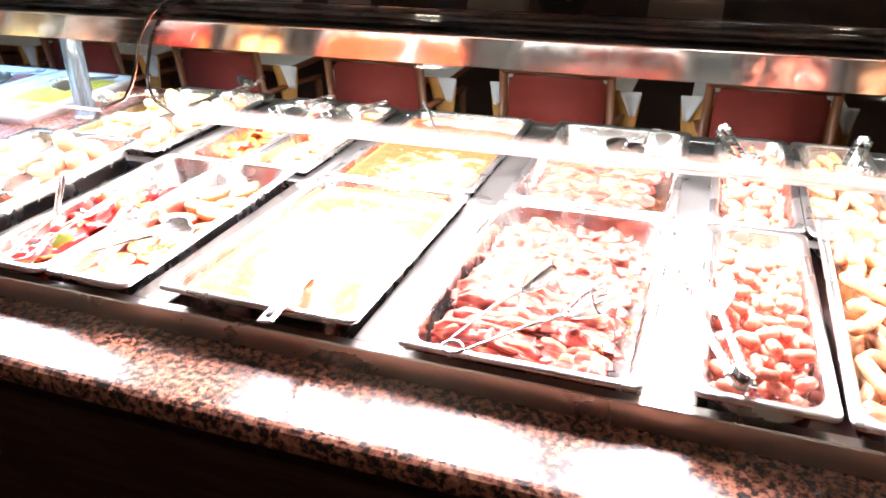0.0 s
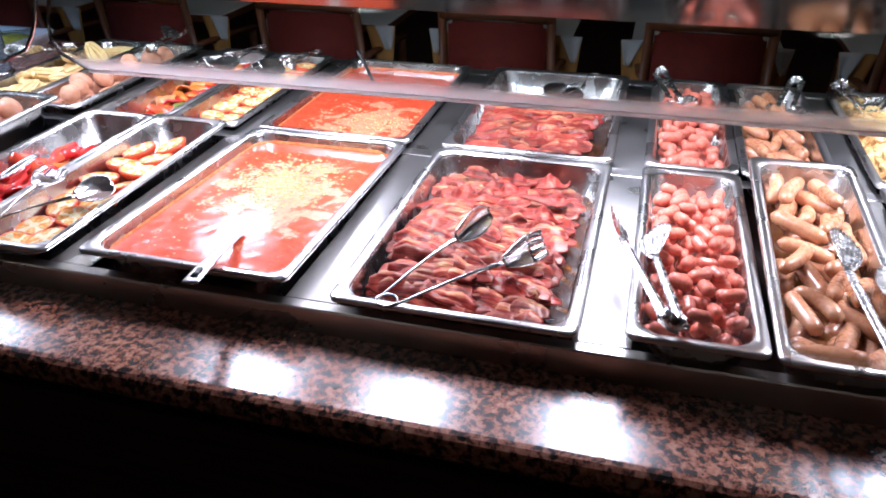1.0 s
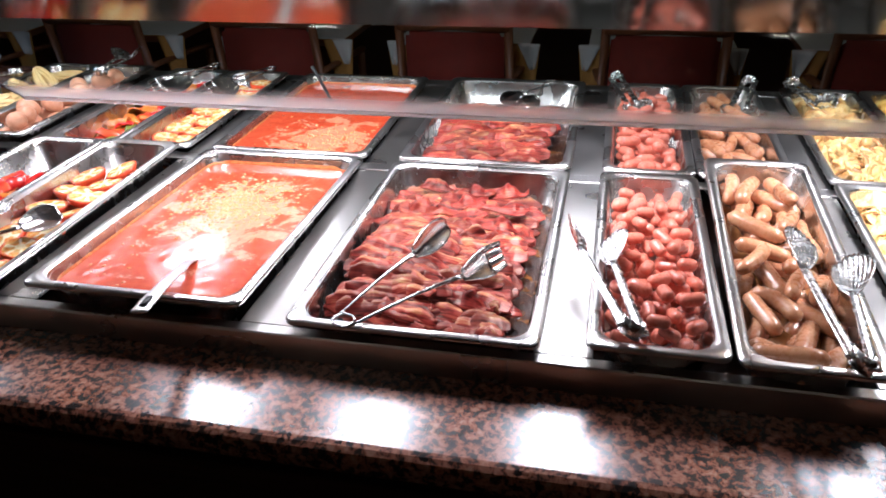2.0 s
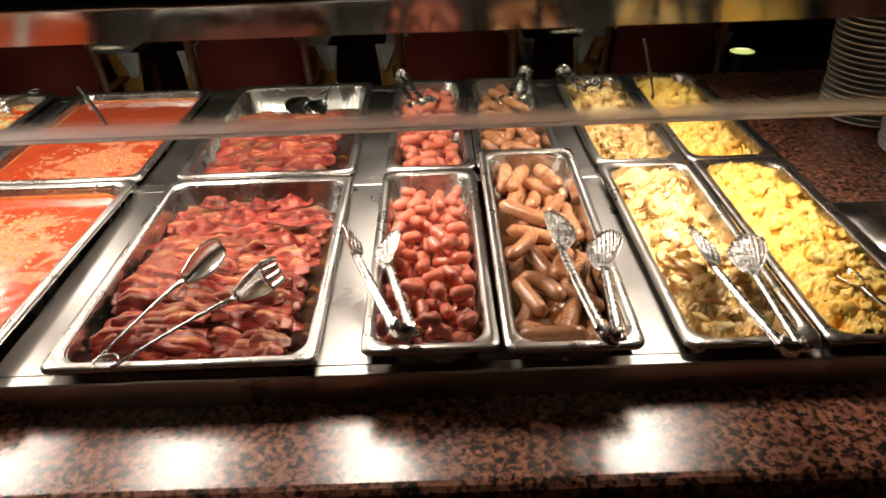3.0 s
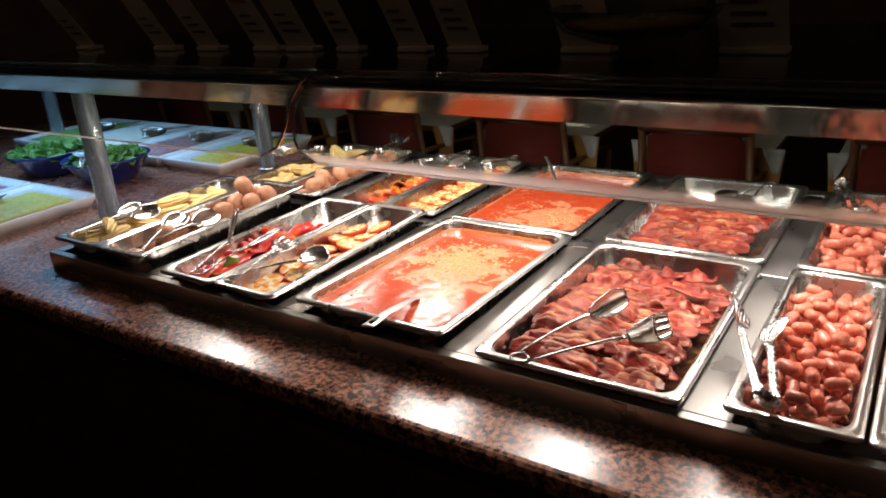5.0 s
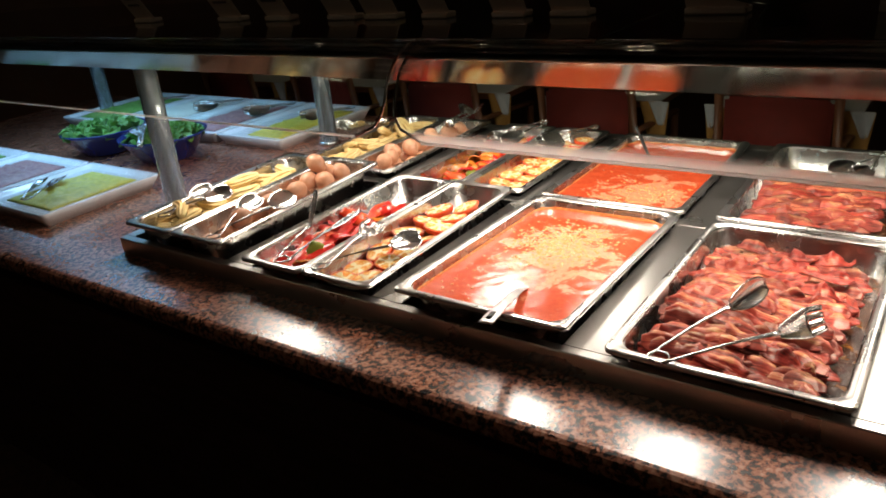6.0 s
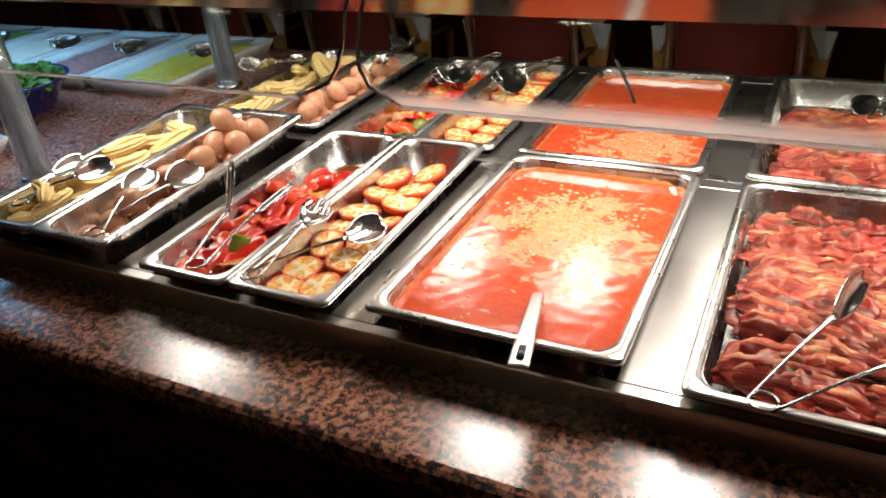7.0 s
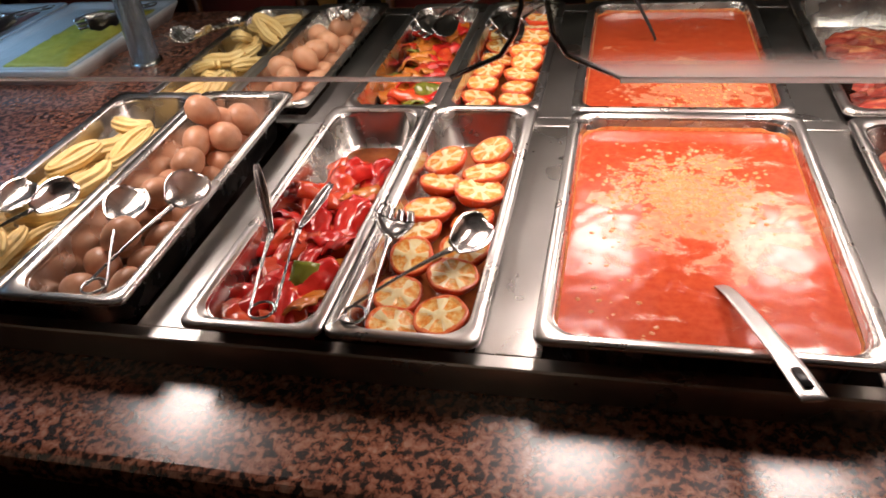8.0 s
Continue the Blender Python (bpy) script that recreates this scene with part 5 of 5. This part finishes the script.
def guard_pane(x0, x1, z0, radius, label, lit):
    prof = guard_profile(z0)
    g = thing("glass_guard", ((x0 + x1) / 2, 0.04, z0), label, "sneeze guard", "glass guards")
    nx = 26
    grid = []
    line = [Vector((0, y, z)) for y, z in prof]
    line = bend(line, 2)
    total = sum((b - a).length for a, b in zip(line, line[1:]))
    run, rows = 0.0, []
    for k, p in enumerate(line):
        if k:
            run += (p - line[k - 1]).length
        cut = radius - math.sqrt(max(radius ** 2 - (radius - run) ** 2, 0)) if run < radius else 0
        a, b = (cut, 0) if lit else (0, cut)
        rows.append([(x0 + a + (x1 - x0 - a - b) * i / nx, p.y, p.z) for i in range(nx + 1)])
    P = np.array(rows).transpose(1, 0, 2)
    put("pane", sheet(P, 0.006), GUARD_GLASS if lit else GUARD_PLAIN, g).visible_shadow = False
    # Whitened tube added along the bottom as the glowing edge of the glass.
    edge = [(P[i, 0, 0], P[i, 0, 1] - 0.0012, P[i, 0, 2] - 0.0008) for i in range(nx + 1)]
    put("lower_edge", tube(edge, 0.0030 if lit else 0.0022, 8), GLASS_EDGE, g, "polished lower glass edge, whitened in place of caught lamp light")
    left = [tuple(P[0 if lit else -1, j]) for j in range(P.shape[1])]
    put("side_edge", tube(left, 0.0024, 8), CHROME, g, "polished rounded side edge of the glass")


guard_pane(-0.372, 1.30, 1.170, 0.058, "curved clear glass sneeze guard with a bright lower edge", True)
guard_pane(-2.9, -0.392, 1.170, 0.058, "curved clear glass sneeze guard over the salads", False)

# canopy support: a bent steel strap at the end of the warmer
sup = thing("canopy_support", (1.25, 0.36, GRANITE_Z), "wide bent brushed steel canopy support standing on the granite", "support")
line = [(1.150, GRANITE_Z + 0.004), (1.235, GRANITE_Z + 0.004)]
for a in np.linspace(0, 84, 9):
    r = math.radians(a)
    line.append((1.250 + 0.050 * math.sin(r), GRANITE_Z + 0.054 - 0.050 * math.cos(r)))
line += [(1.306, 1.0), (1.309, 1.15), (1.310, 1.272)]
put("bent_strap", sheet([[(x, y, z) for y in (0.275, 0.335, 0.395, 0.455)] for x, z in line], 0.004), STEEL, sup)
put("strap_edge", tube([(x, 0.275, z) for x, z in line], 0.0026, 8), CHROME, sup)

# clear columns that carry the canopy over the salads
for px, py in ((-1.347, 0.271), (-1.345, 0.880), (-2.7, 0.31), (-2.7, 0.93)):
    col = thing("canopy_column", (px, py, GRANITE_Z), "clear tubular column carrying the canopy over the salads", "column", "canopy columns")
    put("tube", turned([(0.030, 0.012), (0.028, 0.10), (0.028, 0.42), (0.024, 0.42), (0.024, 0.012)], 20, (px, py, GRANITE_Z), closed=False), ACRYLIC, col).visible_shadow = False
    put("rod", turned([(0.012, 0.0), (0.012, 0.425)], 14, (px, py, GRANITE_Z)), CHROME, col)
    put("foot_ring", turned([(0.036, 0.0), (0.036, 0.008), (0.031, 0.013), (0.02, 0.013)], 20, (px, py, GRANITE_Z)), CHROME, col)

# ---- plates ----
PLATE = mesh("dinner_plate", *turned([(0.050, 0.0), (0.055, 0.004), (0.076, 0.006), (0.104, 0.0165), (0.1055, 0.018), (0.104, 0.0195), (0.075, 0.0095), (0.03, 0.008)], 40), PLATE_GLAZE)


def plate_stack(x, y, n, label):
    for k in range(n):
        ob = new("dinner_plate", PLATE)
        ob.matrix_world = pose(x + random.gauss(0, 0.0012), y + random.gauss(0, 0.0012), GRANITE_Z + 0.0125 * k, 0, 0, random.uniform(0, 360))
        tagged(ob, label, "plate", "stacked dinner plates")


plate_stack(1.447, 0.648, 20, "white glazed dinner plate in a stack on the granite")
plate_stack(1.428, 0.868, 21, "white glazed dinner plate in a stack on the granite")
plate_stack(1.70, 0.67, 18, "white glazed dinner plate in a stack on the granite")
plate_stack(1.69, 0.90, 22, "white glazed dinner plate in a stack on the granite")

# ---- salads ----


def tray(x0, x1, y0, y1, label, foods, tilt=0.0):
    w, d = x1 - x0, y1 - y0
    t = thing("salad_tray", (x0, y0, GRANITE_Z), label, "serving tray", "salad trays")
    body = lofted(w, d, [(0.02, 0.0, 0.01), (0.006, 0.026, 0.012), (0.0, 0.038, 0.014), (0.003, 0.040, 0.014), (0.016, 0.037, 0.012), (0.024, 0.030, 0.012), (0.035, 0.029, 0.01)], 4, (True, True))
    put("tray_body", ([Vector(v) + Vector((x0, y0, GRANITE_Z)) for v in body[0]], body[1]), TRAY_GLAZE, t)
    for name, mat, fx0, fx1, lab in foods:
        nx, ny = 16, 30
        grid = []
        for i in range(nx + 1):
            row = []
            for j in range(ny + 1):
                u, v = i / nx, j / ny
                e = min(u, 1 - u, v, 1 - v)
                x = x0 + 0.035 + (w - 0.07) * (fx0 + (fx1 - fx0) * u)
                y = y0 + 0.05 + (d - 0.10) * v
                q = Vector((x * 45, y * 45, 3))
                row.append((x, y, GRANITE_Z + 0.030 + 0.014 * min(1, e * 6) * (0.7 + noise.noise(q) * 0.7 + 0.5 * noise.noise(q * 2.3))))
            grid.append(row)
        food = put(name, sheet(grid, 0.003), mat, at=(x0, y0, GRANITE_Z))
        tagged(food, lab, "salad", kind="stuff")


tray(-1.755, -1.435, 0.745, 1.215, "white ceramic tray of yellow and green chopped salad", [("yellow_salad", YELLOW_SALAD, 0.30, 0.95, "chopped yellow-green salad in the tray")])
tray(-2.085, -1.765, 0.745, 1.215, "white ceramic tray of reddish salad", [("purple_salad", PURPLE_SALAD, 0.2, 0.9, "reddish bean salad in the tray")])
tray(-2.415, -2.095, 0.745, 1.215, "white ceramic tray of pale salad", [("white_salad", WHITE_SALAD, 0.1, 0.9, "pale cabbage salad in the tray")])
tray(-2.745, -2.425, 0.745, 1.215, "white ceramic tray of green salad", [("green_salad", GREEN_SALAD, 0.1, 0.9, "green salad in the tray")])
tray(-1.90, -1.54, 0.0, 0.365, "white ceramic tray of yellow salad", [("yellow_salad", YELLOW_SALAD, 0.15, 0.95, "shredded yellow salad in the tray")])
tray(-2.28, -1.91, 0.0, 0.365, "white ceramic tray of reddish salad", [("purple_salad", PURPLE_SALAD, 0.1, 0.9, "reddish salad in the tray")])
tray(-2.66, -2.29, 0.0, 0.365, "white ceramic tray of green salad", [("green_salad", GREEN_SALAD, 0.1, 0.9, "green salad in the tray")])


def leaf(seed):
    rnd = random.Random(seed)
    ph = rnd.uniform(0, 6)
    grid = []
    for i in range(9):
        u = i / 8
        row = []
        for j in range(9):
            v = -1 + j / 4
            wd = 0.022 * math.sin(math.pi * (0.08 + 0.88 * u)) ** 0.7
            row.append((0.055 * (u - 0.5), wd * v, 0.010 * math.sin(3 * u + ph) + 0.006 * v * v + 0.003 * math.sin(9 * u + 5 * v + ph)))
        grid.append(row)
    return sheet(grid, 0.0008)


LEAVES = [leaf(k) for k in range(6)]


def salad_bowl(x, y, r, seed):
    b = put("salad_bowl", turned([(r * 0.55, 0), (r * 0.60, 0.006), (r * 0.92, 0.075), (r, 0.085), (r * 0.975, 0.087), (r * 0.89, 0.074), (r * 0.56, 0.012), (0.01, 0.012)], 36, (x, y, GRANITE_Z)), BLUE_GLAZE, at=(x, y, GRANITE_Z))
    tagged(b, "dark blue glazed bowl full of green leaves", "bowl", "salad bowls")
    rnd = random.Random(seed)
    pieces = []
    for _ in range(110):
        a, q = rnd.uniform(0, 6.3), math.sqrt(rnd.uniform(0, 1)) * r * 0.82
        m = pose(x + q * math.cos(a), y + q * math.sin(a), GRANITE_Z + 0.070 + 0.04 * (1 - q / r) * rnd.uniform(0.3, 1), rnd.gauss(0, 30), rnd.gauss(0, 30), rnd.uniform(0, 360))
        v, f = LEAVES[rnd.randrange(6)]
        pieces.append(([m @ Vector(p) for p in v], f))
    tagged(put("salad_leaves", join(*pieces), LETTUCE, at=(x, y, GRANITE_Z)), "loose green lettuce leaves heaped in the bowl", "lettuce", kind="stuff")


salad_bowl(-1.80, 0.575, 0.145, 71)
salad_bowl(-2.12, 0.56, 0.145, 72)
shell_tongs((-1.66, 0.40, 0.955), (-1.78, 0.50, 0.965), (-1.85, 0.56, 0.970), (-1.75, 0.46, 0.955), (-1.82, 0.50, 0.965), "chrome shell tongs lying over the salad bowl")
for k, (tx, ty) in enumerate(((-1.50, 1.05), (-1.80, 1.05), (-2.1, 1.05), (-2.45, 1.05))):
    scissor_tongs((tx + 0.03, ty + 0.09, 0.895), (tx, ty, 0.90), (tx - 0.03, ty - 0.08, 0.895), (tx - 0.03, ty + 0.01, 0.90), (tx - 0.08, ty - 0.06, 0.895), "salad tongs lying on the white salad tray")
scissor_tongs((-1.70, 0.05, 0.895), (-1.77, 0.11, 0.90), (-1.83, 0.17, 0.90), (-1.73, 0.13, 0.90), (-1.79, 0.20, 0.90), "salad tongs lying on the white salad tray")

# ---- things on the canopy shelf ----


def table_card(x, y, w, h, lean, printed):
    z = 1.3055
    c = thing("dish_card", (x, y, z), "tall white printed dish card standing on the shelf", "sign card", "dish cards")

    def plate(u0, u1, v0, v1, off, t):
        g = [[(x + u, y + off + v * math.sin(lean), z + v * math.cos(lean)) for v in np.linspace(v0, v1, 3)] for u in (u0, (u0 + u1) / 2, u1)]
        return sheet(g, t)

    put("card", plate(-w / 2, w / 2, 0.012, h, 0, 0.003), CARD, c, smooth=False)
    put("foot", box(x - w / 2, x + w / 2, y - 0.018, y + 0.018, z, z + 0.011, 0.002), CARD, c, smooth=False)
    if printed:
        put("red_picture", plate(-w * 0.3, w * 0.3, h * 0.45, h * 0.68, -0.0035, 0.001), CARD_RED, c, smooth=False)
    for k in range(3):
        put("text_bar", plate(-w * 0.3, w * (0.3 - 0.1 * k), h * (0.18 + 0.07 * k), h * (0.20 + 0.07 * k), -0.0035, 0.001), CARD_GREY, c, smooth=False)


for cx, cw, pr in ((-0.36, 0.062, False), (-0.235, 0.066, False), (-0.53, 0.055, True), (0.02, 0.085, True), (-0.78, 0.07, True), (-0.98, 0.07, False), (-1.15, 0.07, False), (-1.5, 0.07, False), (0.30, 0.09, True), (-0.67, 0.075, False)):
    table_card(cx, 0.42, cw * 1.15, 0.30, -0.56, pr)

gb = thing("glass_bowl", (0.14, 0.31, 1.3055), "wide footed clear glass bowl of dried pulses", "bowl")
prof = [(0.035, 0.0), (0.030, 0.012), (0.020, 0.026), (0.060, 0.034), (0.110, 0.052), (0.138, 0.085), (0.134, 0.087), (0.104, 0.056), (0.05, 0.040), (0.004, 0.038)]
put("bowl", turned(prof, 36, (0.14, 0.31, 1.3055)), BOWL_GLASS, gb).visible_shadow = False
put("pulses", turned([(0.004, 0.0405), (0.05, 0.0425), (0.098, 0.056), (0.110, 0.066), (0.06, 0.070), (0.005, 0.072)], 30, (0.14, 0.31, 1.3055)), BEAN, gb, "dried yellow and brown pulses")

# ---- dining tables and chairs ----


def cloth_corner(x, y, s, drop, mat, name, parent, top=0.75):
    """A draped corner of a cloth: a point that hangs down."""
    grid = []
    for i in range(9):
        u = i / 8
        row = []
        for j in range(7):
            v = j / 6
            w = (0.05 if drop > 0.2 else 0.03) * (1 - v) + 0.01
            row.append((x + s * (u - 0.3) * w * 2, y + 0.012 * math.sin(5 * u) * (0.3 + v) - 0.004, top - v * drop * (1 - 0.25 * abs(u - 0.4))))
        grid.append(row)
    put(name, sheet(grid, 0.003), mat, parent)


def dining_table(x0, x1, y0, y1):
    t = thing("dining_table", ((x0 + x1) / 2, (y0 + y1) / 2, 0), "small dining table with a wooden pedestal", "table", "dining tables")
    put("tabletop", box(x0, x1, y0, y1, 0.715, 0.742, 0.004), CHAIR_WOOD, t, smooth=False)
    cx, cy = (x0 + x1) / 2, (y0 + y1) / 2
    put("pedestal", turned([(0.20, 0), (0.20, 0.02), (0.05, 0.05), (0.04, 0.70), (0.12, 0.715)], 16, (cx, cy, 0)), CHAIR_WOOD, t)
    c = thing("tablecloth", (cx, cy, 0.742), "ochre tablecloth with a white overlay cloth, corners hanging down", "tablecloth", "tablecloths")
    put("under_cloth", box(x0 - 0.006, x1 + 0.006, y0 - 0.006, y1 + 0.006, 0.743, 0.747, 0.001), OCHRE_CLOTH, c, smooth=False)
    put("overlay_cloth", box(x0 - 0.009, x1 + 0.009, y0 - 0.009, y1 + 0.009, 0.7475, 0.751, 0.001), WHITE_CLOTH, c, smooth=False)
    for x, s in ((x0 - 0.01, 1), (x1 + 0.01, -1)):
        cloth_corner(x, y0 - 0.012, s, 0.30, OCHRE_CLOTH, "under_corner", c, 0.746)
        cloth_corner(x - s * 0.012, y0 - 0.020, s, 0.10, WHITE_CLOTH, "overlay_corner", c, 0.751)


def dining_chair(x, y):
    """An armchair seen from behind: upholstered back, wooden posts and arms."""
    c = thing("dining_chair", (x, y, 0), "wooden dining armchair with a dark red upholstered back", "chair", "chairs round the tables")
    for s in (-1, 1):
        put("back_post", tube([(x + s * 0.20, y, 0), (x + s * 0.20, y, 0.45), (x + s * 0.195, y - 0.06, 0.86)], 0.016, 10), CHAIR_WOOD, c)
        put("front_leg", tube([(x + s * 0.21, y + 0.42, 0), (x + s * 0.21, y + 0.42, 0.62)], 0.017, 10), CHAIR_WOOD, c)
        put("arm_rest", tube(bend([(x + s * 0.205, y - 0.02, 0.66), (x + s * 0.225, y + 0.2, 0.655), (x + s * 0.21, y + 0.44, 0.63)], 5), 0.018, 10, 0.6), CHAIR_WOOD, c)
    put("seat", box(x - 0.21, x + 0.21, y + 0.01, y + 0.44, 0.40, 0.47, 0.02, 3), CHAIR_CLOTH, c)
    put("backrest", box(x - 0.178, x + 0.178, y - 0.055, y - 0.015, 0.50, 0.82, 0.015, 3), CHAIR_CLOTH, c)
    put("top_rail", tube([(x - 0.20, y - 0.06, 0.845), (x, y - 0.075, 0.855), (x + 0.20, y - 0.06, 0.845)], 0.017, 10, 1.2), CHAIR_WOOD, c)


for k in range(-4, 3):
    tx0 = -0.415 + 0.72 * k
    dining_table(tx0, tx0 + 0.49, 2.05, 2.75)
    dining_chair(tx0 + 0.245, 1.93)

jx, jy = 1.49, 1.75
stand = thing("candle_stand", (jx, jy, 0), "tall dark stand with a lit glass candle jar", "candle stand")
put("post", turned([(0.14, 0), (0.14, 0.02), (0.02, 0.04), (0.02, 0.62), (0.06, 0.63), (0.06, 0.64)], 16, (jx, jy, 0)), DARK_STEEL, stand)
put("jar", turned([(0.050, 0.64), (0.054, 0.70), (0.054, 0.775), (0.050, 0.775), (0.048, 0.65)], 20, (jx, jy, 0), closed=False), BOWL_GLASS, stand)
put("candle", turned([(0.044, 0.65), (0.044, 0.755)], 20, (jx, jy, 0)), BOWL_WAX, stand, "greenish candle wax")
put("flame_pool", turned([(0.040, 0.757), (0.004, 0.758)], 20, (jx, jy, 0)), CANDLE_GLOW, stand, "glowing yellow wax pool")
